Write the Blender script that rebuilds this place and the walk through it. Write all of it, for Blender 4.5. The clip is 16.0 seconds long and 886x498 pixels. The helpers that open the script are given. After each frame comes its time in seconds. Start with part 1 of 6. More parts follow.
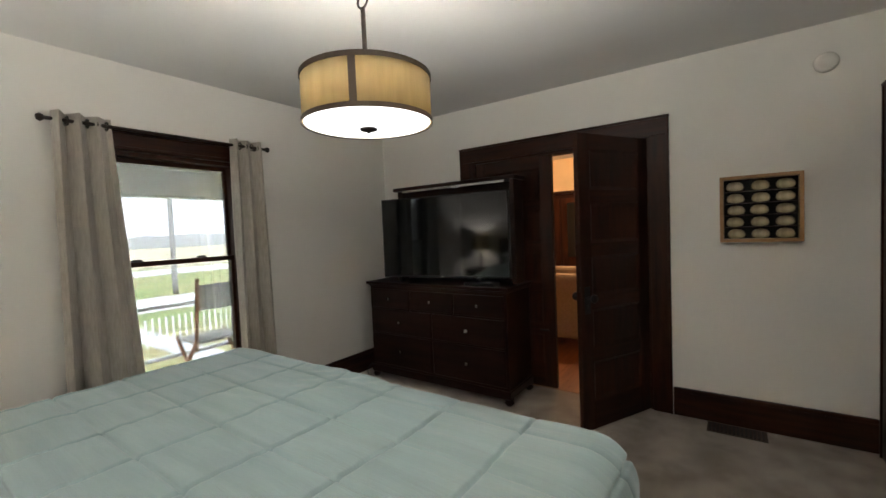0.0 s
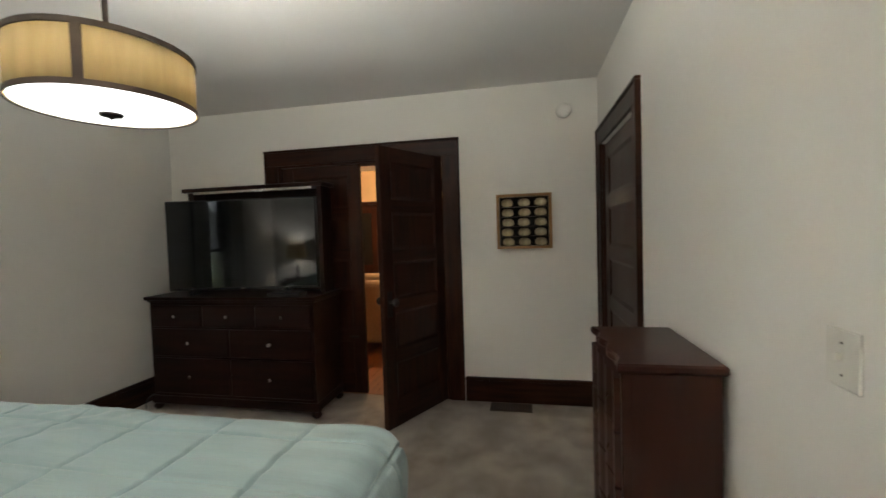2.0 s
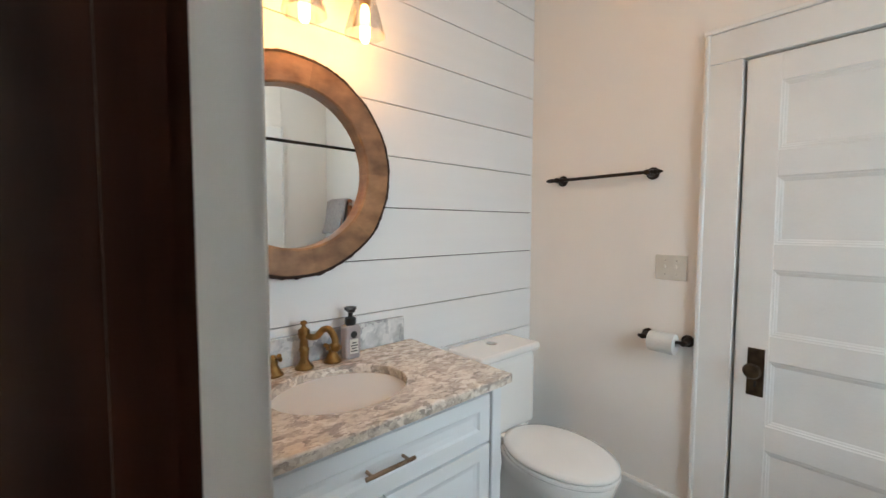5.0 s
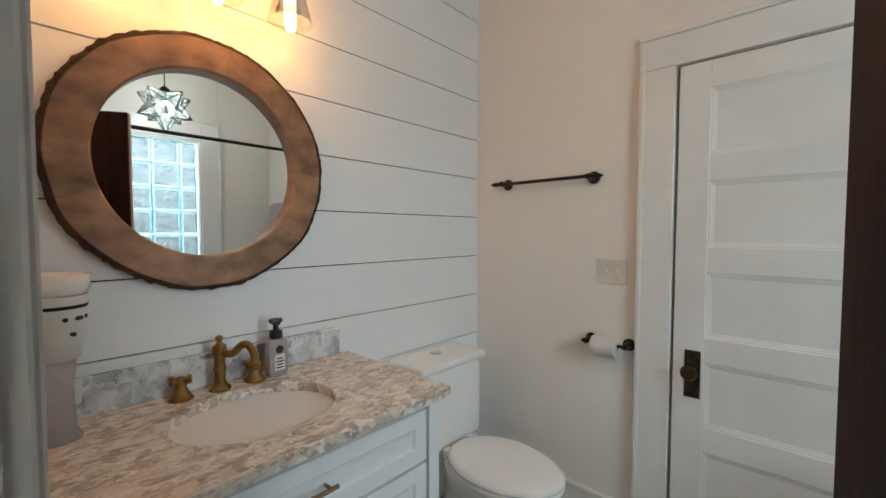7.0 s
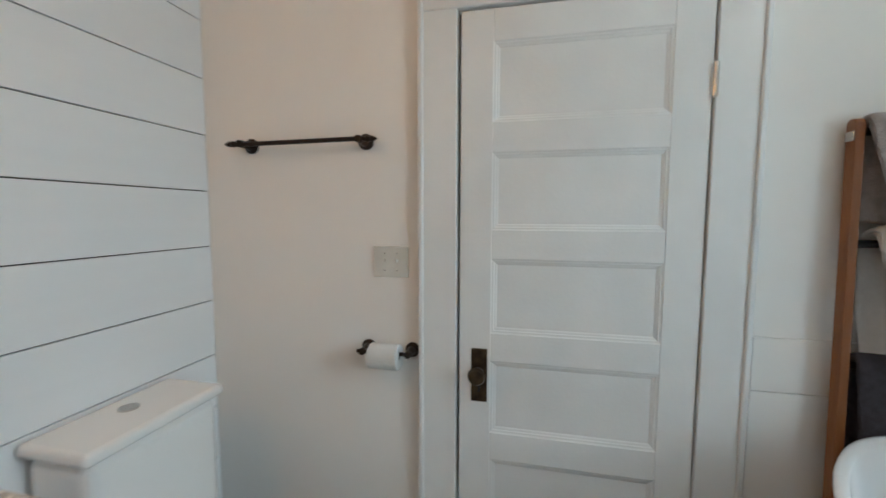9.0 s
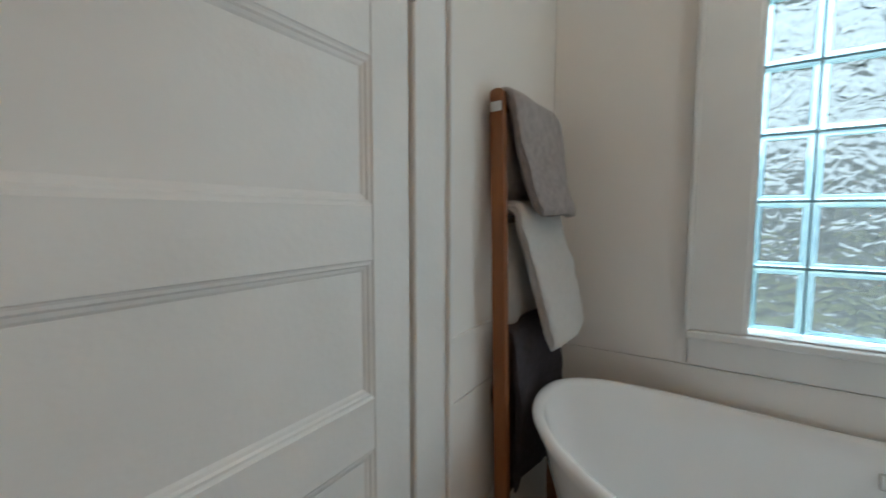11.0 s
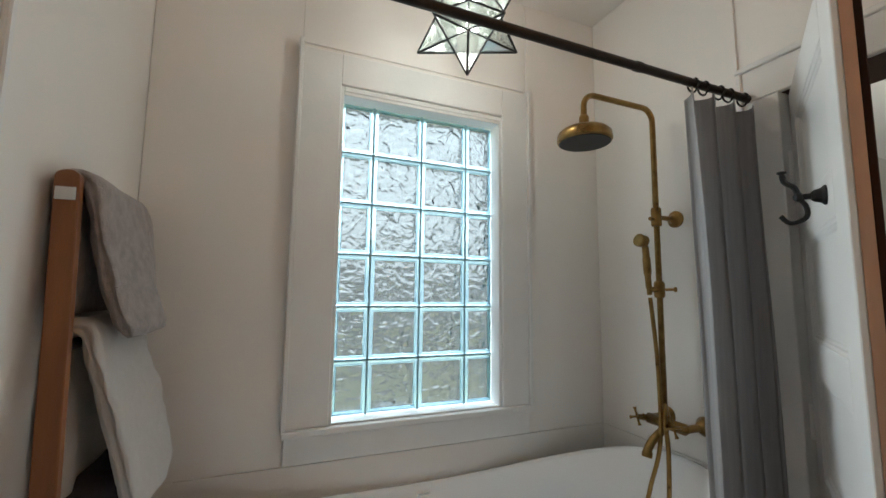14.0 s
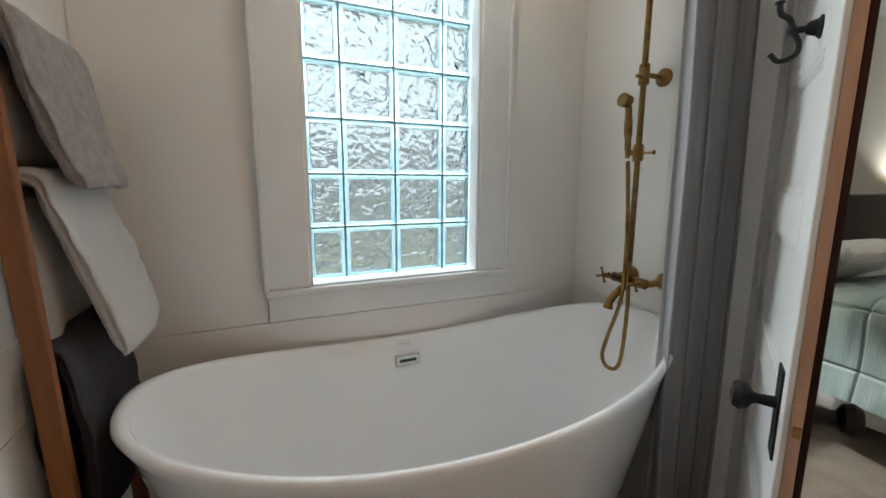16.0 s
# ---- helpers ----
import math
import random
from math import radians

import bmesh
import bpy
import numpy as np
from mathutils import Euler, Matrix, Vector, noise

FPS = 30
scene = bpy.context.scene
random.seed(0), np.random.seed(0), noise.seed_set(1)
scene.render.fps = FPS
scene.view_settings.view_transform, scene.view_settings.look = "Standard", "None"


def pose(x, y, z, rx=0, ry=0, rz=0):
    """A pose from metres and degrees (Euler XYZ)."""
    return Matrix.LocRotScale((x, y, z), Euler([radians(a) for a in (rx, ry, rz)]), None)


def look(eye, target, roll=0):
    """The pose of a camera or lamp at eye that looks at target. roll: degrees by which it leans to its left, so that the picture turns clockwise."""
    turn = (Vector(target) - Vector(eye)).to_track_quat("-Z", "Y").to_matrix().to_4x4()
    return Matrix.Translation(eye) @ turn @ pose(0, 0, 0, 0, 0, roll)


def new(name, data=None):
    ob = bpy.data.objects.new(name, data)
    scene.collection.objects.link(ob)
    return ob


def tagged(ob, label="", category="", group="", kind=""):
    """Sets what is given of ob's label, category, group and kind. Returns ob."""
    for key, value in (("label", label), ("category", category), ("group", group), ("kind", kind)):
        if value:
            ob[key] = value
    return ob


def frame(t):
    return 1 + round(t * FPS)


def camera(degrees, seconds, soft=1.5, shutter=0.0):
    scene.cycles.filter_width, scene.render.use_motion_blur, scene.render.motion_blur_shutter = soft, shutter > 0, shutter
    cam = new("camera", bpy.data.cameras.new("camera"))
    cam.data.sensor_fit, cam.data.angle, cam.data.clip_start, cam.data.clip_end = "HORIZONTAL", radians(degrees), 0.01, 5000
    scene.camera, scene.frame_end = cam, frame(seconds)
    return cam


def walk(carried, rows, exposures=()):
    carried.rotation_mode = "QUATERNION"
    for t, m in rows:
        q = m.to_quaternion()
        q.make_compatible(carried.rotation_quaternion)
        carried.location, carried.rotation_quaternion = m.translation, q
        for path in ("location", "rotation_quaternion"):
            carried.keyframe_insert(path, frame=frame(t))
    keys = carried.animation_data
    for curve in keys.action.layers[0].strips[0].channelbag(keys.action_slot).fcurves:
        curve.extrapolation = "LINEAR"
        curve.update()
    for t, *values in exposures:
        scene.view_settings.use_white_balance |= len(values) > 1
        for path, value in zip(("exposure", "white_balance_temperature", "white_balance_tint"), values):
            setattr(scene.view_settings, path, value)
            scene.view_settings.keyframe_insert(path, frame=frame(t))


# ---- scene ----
import itertools

cam = camera(94.4, 16.0, shutter=0.3)
PATH = [
    (0, (0.860, 0.380, 1.431), (-0.292, 2.013, 1.340), -2.4),
    (0.5, (0.886, 0.379, 1.427), (-0.151, 2.087, 1.348), -2.4),
    (1, (0.926, 0.384, 1.421), (0.046, 2.178, 1.347), -2.1),
    (1.5, (0.961, 0.397, 1.420), (0.298, 2.282, 1.345), -2.0),
    (2, (1.016, 0.408, 1.413), (0.622, 2.367, 1.336), -1.8),
    (2.5, (1.136, 0.448, 1.401), (1.044, 2.444, 1.324), -1.4),
    (3, (1.257, 0.495, 1.396), (1.529, 2.475, 1.313), -0.9),
    (3.5, (1.398, 0.532, 1.393), (2.027, 2.428, 1.307), -0.5),
    (4, (1.509, 0.544, 1.406), (2.464, 2.298, 1.298), -0.2),
    (4.5, (1.585, 0.568, 1.408), (2.774, 2.174, 1.288), -0.1),
    (5, (1.648, 0.606, 1.392), (2.975, 2.097, 1.276), 0.2),
    (5.2, (1.680, 0.604, 1.388), (3.030, 2.076, 1.275), 0.2),
    (7.3, (1.777, 0.620, 1.384), (3.301, 1.913, 1.299), -0.0),
    (7.5, (1.795, 0.626, 1.384), (3.361, 1.866, 1.291), 0.0),
    (8, (1.883, 0.631, 1.385), (3.557, 1.719, 1.264), 0.0),
    (8.2, (1.939, 0.644, 1.385), (3.664, 1.645, 1.250), 0.2),
    (10.3, (2.821, 0.972, 1.337), (4.561, 0.007, 1.136), -0.1),
    (10.5, (2.915, 0.971, 1.328), (4.511, -0.217, 1.128), 0.2),
    (11, (3.078, 0.938, 1.308), (4.171, -0.729, 1.146), 0.1),
    (11.5, (3.149, 0.863, 1.334), (3.633, -1.076, 1.250), 0.0),
    (12, (3.174, 0.867, 1.361), (3.148, -1.133, 1.351), -0.1),
    (12.5, (3.172, 0.903, 1.382), (2.788, -1.058, 1.465), 0.0),
    (13, (3.170, 0.931, 1.395), (2.575, -0.970, 1.582), 0.4),
    (13.5, (3.183, 0.938, 1.408), (2.474, -0.917, 1.647), 0.7),
    (14, (3.185, 0.934, 1.408), (2.427, -0.904, 1.621), 0.7),
    (14.5, (3.179, 0.928, 1.392), (2.390, -0.907, 1.501), 0.6),
    (15, (3.174, 0.924, 1.366), (2.353, -0.900, 1.322), 0.5),
    (15.5, (3.158, 0.927, 1.344), (2.329, -0.882, 1.147), 0.4),
    (16, (3.142, 0.938, 1.324), (2.330, -0.861, 1.001), 0.2),
]
# seconds, stops, kelvin, tint
EXPOSURES = [(0, 1.78, 6100, 9), (1.5, 1.88, 6100, 7), (2.4, 2.03, 6200, 6), (3.0, 2.25, 6700, 10), (3.6, 1.9, 6700, 11), (4.0, 1.5, 6000, 7), (4.3, 1.32, 5700, 4), (5.0, 1.2, 5550, 2), (7.4, 0.72, 5550, -1), (8.2, 0.72, 5350, -2), (10.3, 1.12, 5250, -2), (10.6, 1.0, 5250, -2), (11.1, 0.38, 5600, 0), (11.6, 0.12, 5700, 3), (12.4, 0.31, 5950, 4), (14.5, 0.42, 5950, 4), (15.2, 0.53, 5950, 4), (16, 0.66, 5900, 4)]
LEAF = 58.0
SKY = 0.62
LAMP_EAST_FILL, LAMP_WEST, LAMP_PEND, LAMP_LIV, LAMP_VAN, LAMP_STAR = 36, 9, 22, 30, 0.88, 2.4
LAMP_BLOCK = 7.3
walk(cam, [(t, look(e, a, r)) for t, e, a, r in PATH], EXPOSURES)

# ---- world ----
world = bpy.data.worlds.new("overcast_sky")
scene.world = world
world.use_nodes = True
wn = world.node_tree
wbg = wn.nodes["Background"]
sky = wn.nodes.new("ShaderNodeTexSky")
sky.sky_type = "NISHITA"
sky.sun_disc = False
sky.sun_elevation = radians(22)
sky.sun_rotation = radians(188)
haze = wn.nodes.new("ShaderNodeMixRGB")
haze.inputs[0].default_value = 0.96
# thick cloud, brightest overhead
w_tc, w_sep, w_mr = (wn.nodes.new(n) for n in ("ShaderNodeTexCoord", "ShaderNodeSeparateXYZ", "ShaderNodeMapRange"))
w_cl = wn.nodes.new("ShaderNodeMixRGB")
w_cl.inputs[1].default_value, w_cl.inputs[2].default_value = (9.0, 9.1, 9.2, 1), (26.0, 26.6, 27.2, 1)
w_mr.inputs["From Min"].default_value, w_mr.inputs["From Max"].default_value = 0.12, 1.0
wn.links.new(w_tc.outputs["Generated"], w_sep.inputs[0])
wn.links.new(w_sep.outputs["Z"], w_mr.inputs["Value"])
wn.links.new(w_mr.outputs[0], w_cl.inputs[0])
wn.links.new(w_cl.outputs[0], haze.inputs[2])
wn.links.new(sky.outputs[0], haze.inputs[1])
wn.links.new(haze.outputs[0], wbg.inputs[0])
wbg.inputs[1].default_value = SKY
sun_data = bpy.data.lights.new("sun", "SUN")
sun_data.energy, sun_data.angle, sun_data.color = 1.5, radians(55), (1, 0.97, 0.92)
sun = new("sun", sun_data)
sun.matrix_world = look((-2, -20, 8), (0, 0, 0))


def lamp(name, at, watts, colour, radius=0.03):
    d = bpy.data.lights.new(name, "POINT")
    d.energy, d.color, d.shadow_soft_size = watts, colour, radius
    o = new(name, d)
    o.location = at
    return o


# area lamp added for the daylight spread by the bath window's pressed glass blocks
block_data = bpy.data.lights.new("block_daylight_fill", "AREA")
block_data.shape, block_data.size, block_data.size_y = "RECTANGLE", 0.64, 1.16
block_data.energy, block_data.color = LAMP_BLOCK, (1.0, 0.99, 0.955)
block_light = new("block_daylight_fill", block_data)
block_light.matrix_world = pose(2.64, -0.658, 1.55, 90, 0, 0)

WARM = (1.0, 0.37, 0.075)
SOFT = (1.0, 0.92, 0.82)

# ---- materials ----
MATS = {}


def mat(name, c1, c2=None, rough=0.5, metal=0.0, scale=8.0, bump=0.0, bscale=120.0, stretch=(1, 1, 1), coat=0.0,
        detail=4.0, spread=(0.35, 0.65), rand=0.0, sheen=0.0, rvar=0.08):
    m = bpy.data.materials.new(name)
    m.use_nodes = True
    nt = m.node_tree
    p = nt.nodes["Principled BSDF"]
    p.inputs["Roughness"].default_value = rough
    p.inputs["Metallic"].default_value = metal
    p.inputs["Coat Weight"].default_value = coat
    p.inputs["Sheen Weight"].default_value = sheen
    c2 = c2 or tuple(v * 0.85 for v in c1)
    tc = nt.nodes.new("ShaderNodeTexCoord")
    mp = nt.nodes.new("ShaderNodeMapping")
    mp.inputs["Scale"].default_value = stretch
    nt.links.new(tc.outputs["Object"], mp.inputs[0])
    nz = nt.nodes.new("ShaderNodeTexNoise")
    nz.inputs["Scale"].default_value, nz.inputs["Detail"].default_value = scale, detail
    nt.links.new(mp.outputs[0], nz.inputs["Vector"])
    rp = nt.nodes.new("ShaderNodeValToRGB")
    rp.color_ramp.elements[0].position, rp.color_ramp.elements[1].position = spread
    rp.color_ramp.elements[0].color, rp.color_ramp.elements[1].color = (*c2, 1), (*c1, 1)
    nt.links.new(nz.outputs[0], rp.inputs[0])
    col = rp.outputs[0]
    if rand:
        oi = nt.nodes.new("ShaderNodeObjectInfo")
        hs = nt.nodes.new("ShaderNodeHueSaturation")
        mr = nt.nodes.new("ShaderNodeMapRange")
        mr.inputs["To Min"].default_value, mr.inputs["To Max"].default_value = 1 - rand, 1 + rand
        nt.links.new(oi.outputs["Random"], mr.inputs[0])
        nt.links.new(mr.outputs[0], hs.inputs["Value"])
        nt.links.new(col, hs.inputs["Color"])
        col = hs.outputs[0]
    nt.links.new(col, p.inputs["Base Color"])
    if rvar:
        mr2 = nt.nodes.new("ShaderNodeMapRange")
        mr2.inputs["To Min"].default_value, mr2.inputs["To Max"].default_value = max(0.02, rough - rvar), min(1, rough + rvar)
        nt.links.new(nz.outputs[0], mr2.inputs[0])
        nt.links.new(mr2.outputs[0], p.inputs["Roughness"])
    if bump:
        n2 = nt.nodes.new("ShaderNodeTexNoise")
        n2.inputs["Scale"].default_value, n2.inputs["Detail"].default_value = bscale, 3
        nt.links.new(mp.outputs[0], n2.inputs["Vector"])
        bp = nt.nodes.new("ShaderNodeBump")
        bp.inputs["Strength"].default_value, bp.inputs["Distance"].default_value = bump, 0.01
        nt.links.new(n2.outputs[0], bp.inputs["Height"])
        nt.links.new(bp.outputs[0], p.inputs["Normal"])
    MATS[name] = m
    return m


def glow(name, colour, strength, base=(0.8, 0.8, 0.8)):
    m = bpy.data.materials.new(name)
    m.use_nodes = True
    p = m.node_tree.nodes["Principled BSDF"]
    p.inputs["Base Color"].default_value = (*base, 1)
    p.inputs["Emission Color"].default_value = (*colour, 1)
    p.inputs["Emission Strength"].default_value = strength
    p.inputs["Roughness"].default_value = 0.5
    return m


def glass(name, colour=(1, 1, 1), rough=0.0, bump=0.0, bscale=20.0, dist=0.02, ior=1.45, crinkle=False):
    m = bpy.data.materials.new(name)
    m.use_nodes = True
    nt = m.node_tree
    p = nt.nodes["Principled BSDF"]
    p.inputs["Base Color"].default_value = (*colour, 1)
    p.inputs["Transmission Weight"].default_value = 1
    p.inputs["Roughness"].default_value = rough
    p.inputs["IOR"].default_value = ior
    if bump:
        tc = nt.nodes.new("ShaderNodeTexCoord")
        nz = nt.nodes.new("ShaderNodeTexNoise")
        nz.inputs["Scale"].default_value, nz.inputs["Detail"].default_value = bscale, 1.0
        nz.inputs["Distortion"].default_value = 1.2
        nt.links.new(tc.outputs["Object"], nz.inputs["Vector"])
        bp = nt.nodes.new("ShaderNodeBump")
        bp.inputs["Strength"].default_value, bp.inputs["Distance"].default_value = bump, dist
        height = nz.outputs[0]
        if crinkle:
            # sharp facets, as in pressed glass
            nz.inputs["Scale"].default_value = bscale * 0.5
            shove, vo = nt.nodes.new("ShaderNodeVectorMath"), nt.nodes.new("ShaderNodeTexVoronoi")
            shove.operation = "MULTIPLY_ADD"
            shove.inputs[1].default_value = (0.06, 0.06, 0.06)
            nt.links.new(nz.outputs["Color"], shove.inputs[0])
            nt.links.new(tc.outputs["Object"], shove.inputs[2])
            vo.inputs["Scale"].default_value = bscale
            nt.links.new(shove.outputs[0], vo.inputs["Vector"])
            height = vo.outputs["Distance"]
        nt.links.new(height, bp.inputs["Height"])
        nt.links.new(bp.outputs[0], p.inputs["Normal"])
    return m


M_WALL = mat("bedroom_wall_paint", (0.74, 0.72, 0.675), (0.71, 0.69, 0.645), 0.75, bump=0.08, bscale=250, scale=1.5)
M_CEIL = mat("ceiling_paint", (0.72, 0.71, 0.69), (0.68, 0.67, 0.65), 0.85, bump=0.1, bscale=180, scale=1.2)
M_BWALL = mat("bath_wall_paint", (0.83, 0.805, 0.77), (0.80, 0.775, 0.74), 0.5, bump=0.05, bscale=200, scale=1.5)
M_SHIP = mat("shiplap_paint", (0.82, 0.825, 0.83), (0.805, 0.81, 0.815), 0.42, bump=0.06, bscale=90, scale=3, stretch=(0.3, 1, 6), rand=0.02)
M_TRIM = mat("white_trim_paint", (0.80, 0.80, 0.79), (0.75, 0.75, 0.74), 0.35, bump=0.05, bscale=80, scale=4)
M_DARK = mat("mahogany_stained_wood", (0.036, 0.0112, 0.005), (0.016, 0.005, 0.003), 0.34, scale=7, stretch=(3, 3, 0.35), bump=0.06, bscale=60, coat=0.05)
M_DARKH = mat("mahogany_stained_wood_level", (0.036, 0.0112, 0.005), (0.016, 0.005, 0.003), 0.34, scale=7, stretch=(0.35, 0.35, 4), bump=0.06, bscale=60, coat=0.05)
M_ESP = mat("espresso_wood", (0.023, 0.0085, 0.0058), (0.013, 0.005, 0.0038), 0.30, scale=5, stretch=(0.4, 3, 3), coat=0.1, rvar=0.03)
M_CHERRY = mat("cherry_stained_wood", (0.037, 0.0128, 0.0078), (0.026, 0.0088, 0.0056), 0.30, scale=6, stretch=(2, 2, 0.3), bump=0.04, bscale=70, coat=0.25, rvar=0.02)
for one in (M_DARK, M_DARKH, M_ESP, M_CHERRY):
    one.node_tree.nodes["Principled BSDF"].inputs["Specular IOR Level"].default_value = 0.14
M_CARPET = mat("beige_carpet", (0.37, 0.31, 0.245), (0.21, 0.172, 0.132), 0.95, scale=4.5, bump=0.9, bscale=240, detail=8, sheen=0.2)
M_TILE = mat("grey_floor_tile", (0.50, 0.48, 0.46), (0.42, 0.41, 0.39), 0.4, scale=5, rand=0.06)
M_GROUT = mat("grout", (0.3, 0.29, 0.27), rough=0.9)
M_OAK = mat("oak_floor_board", (0.33, 0.13, 0.05), (0.22, 0.08, 0.03), 0.3, scale=6, stretch=(4, 0.4, 1), rand=0.12, coat=0.2)
M_CLOTH = mat("linen_curtain", (0.46, 0.42, 0.36), (0.37, 0.335, 0.285), 0.85, scale=30, stretch=(1, 6, 0.5), bump=0.4, bscale=400, sheen=0.3)
M_QUILT = mat("sage_comforter", (0.305, 0.395, 0.395), (0.265, 0.35, 0.352), 0.7, scale=3, bump=0.22, bscale=16, stretch=(0.6, 7, 1), sheen=0.2)
M_SHEET = mat("white_linen", (0.7, 0.7, 0.68), rough=0.85, bump=0.3, bscale=60)
M_BLACK = mat("black_plastic", (0.012, 0.012, 0.013), rough=0.3)
M_SCREEN = mat("dark_screen", (0.006, 0.007, 0.008), rough=0.06, rvar=0.0)
M_CHROME = mat("brushed_nickel", (0.62, 0.6, 0.57), rough=0.25, metal=1)
M_BRASS = mat("antique_brass", (0.34, 0.215, 0.075), (0.22, 0.13, 0.045), 0.3, metal=1, scale=25, bump=0.05)
M_BRONZE = mat("oil_rubbed_bronze", (0.035, 0.026, 0.022), (0.018, 0.014, 0.012), 0.4, metal=0.7, scale=20)
M_LOCK = mat("worn_brass_lock", (0.10, 0.07, 0.042), (0.05, 0.036, 0.024), 0.4, metal=0.9, scale=30)
M_IRON = mat("black_iron", (0.02, 0.02, 0.021), rough=0.45, metal=0.6)
M_PORC = mat("white_porcelain", (0.83, 0.82, 0.80), (0.82, 0.81, 0.79), rough=0.08, rvar=0.02, coat=0.5)
M_TUB = mat("white_acrylic", (0.86, 0.86, 0.86), (0.85, 0.85, 0.85), rough=0.06, rvar=0.01, coat=0.6)
M_VAN = mat("vanity_white_lacquer", (0.74, 0.76, 0.78), (0.70, 0.72, 0.74), 0.3, scale=3)
M_SLAB = mat("live_edge_wood", (0.36, 0.195, 0.088), (0.13, 0.062, 0.026), 0.4, scale=11, stretch=(1, 1, 1.6), bump=0.25, bscale=30, detail=9, coat=0.15, rand=0.14, spread=(0.3, 0.72))
M_BARK = mat("bark", (0.06, 0.032, 0.02), (0.022, 0.012, 0.008), 0.9, scale=25, bump=1.0, bscale=45)
M_LADDER = mat("walnut_stained_pine", (0.27, 0.098, 0.026), (0.20, 0.068, 0.018), 0.42, scale=8, stretch=(4, 4, 0.5), bump=0.05)
M_TOWG = mat("grey_terry", (0.50, 0.445, 0.425), (0.38, 0.335, 0.32), 0.95, scale=45, bump=1.0, bscale=300, sheen=0.2)
M_TOWW = mat("cream_terry", (0.90, 0.87, 0.83), (0.86, 0.83, 0.79), 0.95, scale=60, bump=1.0, bscale=420, sheen=0.4)
M_TOWD = mat("charcoal_terry", (0.062, 0.054, 0.066), (0.04, 0.035, 0.043), 0.95, scale=60, bump=1.0, bscale=300, sheen=0.0)
M_SHOWC = mat("grey_slub_fabric", (0.35, 0.345, 0.35), (0.25, 0.247, 0.252), 0.75, scale=40, stretch=(2.5, 2.5, 0.12), bump=0.12, bscale=120, spread=(0.2, 0.8))
M_EDGE = mat("raw_door_edge", (0.56, 0.36, 0.25), (0.47, 0.29, 0.20), 0.6, scale=10, stretch=(3, 3, 0.3))
M_FOIL = mat("amber_linen_shade", (0.55, 0.43, 0.22), (0.47, 0.36, 0.17), 0.7, scale=10, stretch=(4, 4, 0.4))
p_out = M_FOIL.node_tree
f_tl, f_mx = p_out.nodes.new("ShaderNodeBsdfTranslucent"), p_out.nodes.new("ShaderNodeMixShader")
f_tl.inputs[0].default_value = (0.26, 0.215, 0.13, 1)
f_mx.inputs[0].default_value = 0.26
p_out.links.new(p_out.nodes["Principled BSDF"].outputs[0], f_mx.inputs[1])
p_out.links.new(f_tl.outputs[0], f_mx.inputs[2])
p_out.links.new(f_mx.outputs[0], p_out.nodes["Material Output"].inputs[0])
M_BAND = mat("brown_ribbon", (0.06, 0.04, 0.028), rough=0.6)
M_SOFA = mat("tan_upholstery", (0.42, 0.30, 0.18), (0.35, 0.25, 0.15), 0.9, scale=50, bump=0.3, bscale=200)
M_LWALL = mat("living_room_paint", (0.66, 0.47, 0.27), rough=0.8, scale=2)
M_OUTW = mat("porch_white_paint", (0.8, 0.8, 0.8), rough=0.6)
M_DECK = mat("porch_deck_paint", (0.40, 0.40, 0.40), rough=0.6)
M_GRASS = mat("winter_lawn", (0.115, 0.145, 0.035), (0.21, 0.18, 0.075), 0.95, scale=0.25, detail=9, bump=0.4, bscale=15)
M_ROAD = mat("wet_concrete", (0.36, 0.36, 0.36), rough=0.4, scale=2)
M_POLE = mat("weathered_pole_wood", (0.34, 0.32, 0.30), (0.26, 0.245, 0.23), 0.9, scale=6, bump=0.4, bscale=30)
# bark grey paled, the haze of distance is put into this colour
M_WOODS = mat("hazed_bare_woods", (0.50, 0.495, 0.50), (0.43, 0.425, 0.43), 0.95, scale=0.05, detail=8)
M_HEDGE = mat("bare_thicket", (0.40, 0.385, 0.38), (0.26, 0.245, 0.24), 0.95, scale=1.5, detail=8)
M_TWIG = mat("bare_twigs", (0.27, 0.245, 0.23), (0.18, 0.16, 0.15), 0.9, scale=8)
M_PLATE = mat("ivory_plate", (0.70, 0.68, 0.62), rough=0.35)
M_GBJ = mat("glass_block_joint", (0.22, 0.38, 0.46), (0.16, 0.31, 0.39), 0.35, scale=15)
M_PANE = glass("window_glass", (0.088, 0.092, 0.094))
M_BLOCK = glass("wavy_block_glass", (0.047, 0.053, 0.055), 0.02, 1.0, 26, 0.012, crinkle=True)
M_BEDGE = mat("block_edge_glass", (0.16, 0.32, 0.41), (0.11, 0.24, 0.33), 0.15, scale=20, bump=0.15, bscale=25)
M_BEDGE.node_tree.nodes["Principled BSDF"].inputs["Transmission Weight"].default_value = 0.25
M_CLEAR = bpy.data.materials.new("clear_lamp_glass")
M_CLEAR.use_nodes = True
cn = M_CLEAR.node_tree
c_tr, c_gl, c_mx, c_lw = (cn.nodes.new(n) for n in ("ShaderNodeBsdfTransparent", "ShaderNodeBsdfGlossy", "ShaderNodeMixShader", "ShaderNodeLayerWeight"))
c_gl.inputs["Roughness"].default_value = 0.03
c_lw.inputs["Blend"].default_value = 0.25
cn.links.new(c_lw.outputs["Facing"], c_mx.inputs[0])
cn.links.new(c_tr.outputs[0], c_mx.inputs[1])
cn.links.new(c_gl.outputs[0], c_mx.inputs[2])
cn.links.new(c_mx.outputs[0], cn.nodes["Material Output"].inputs[0])
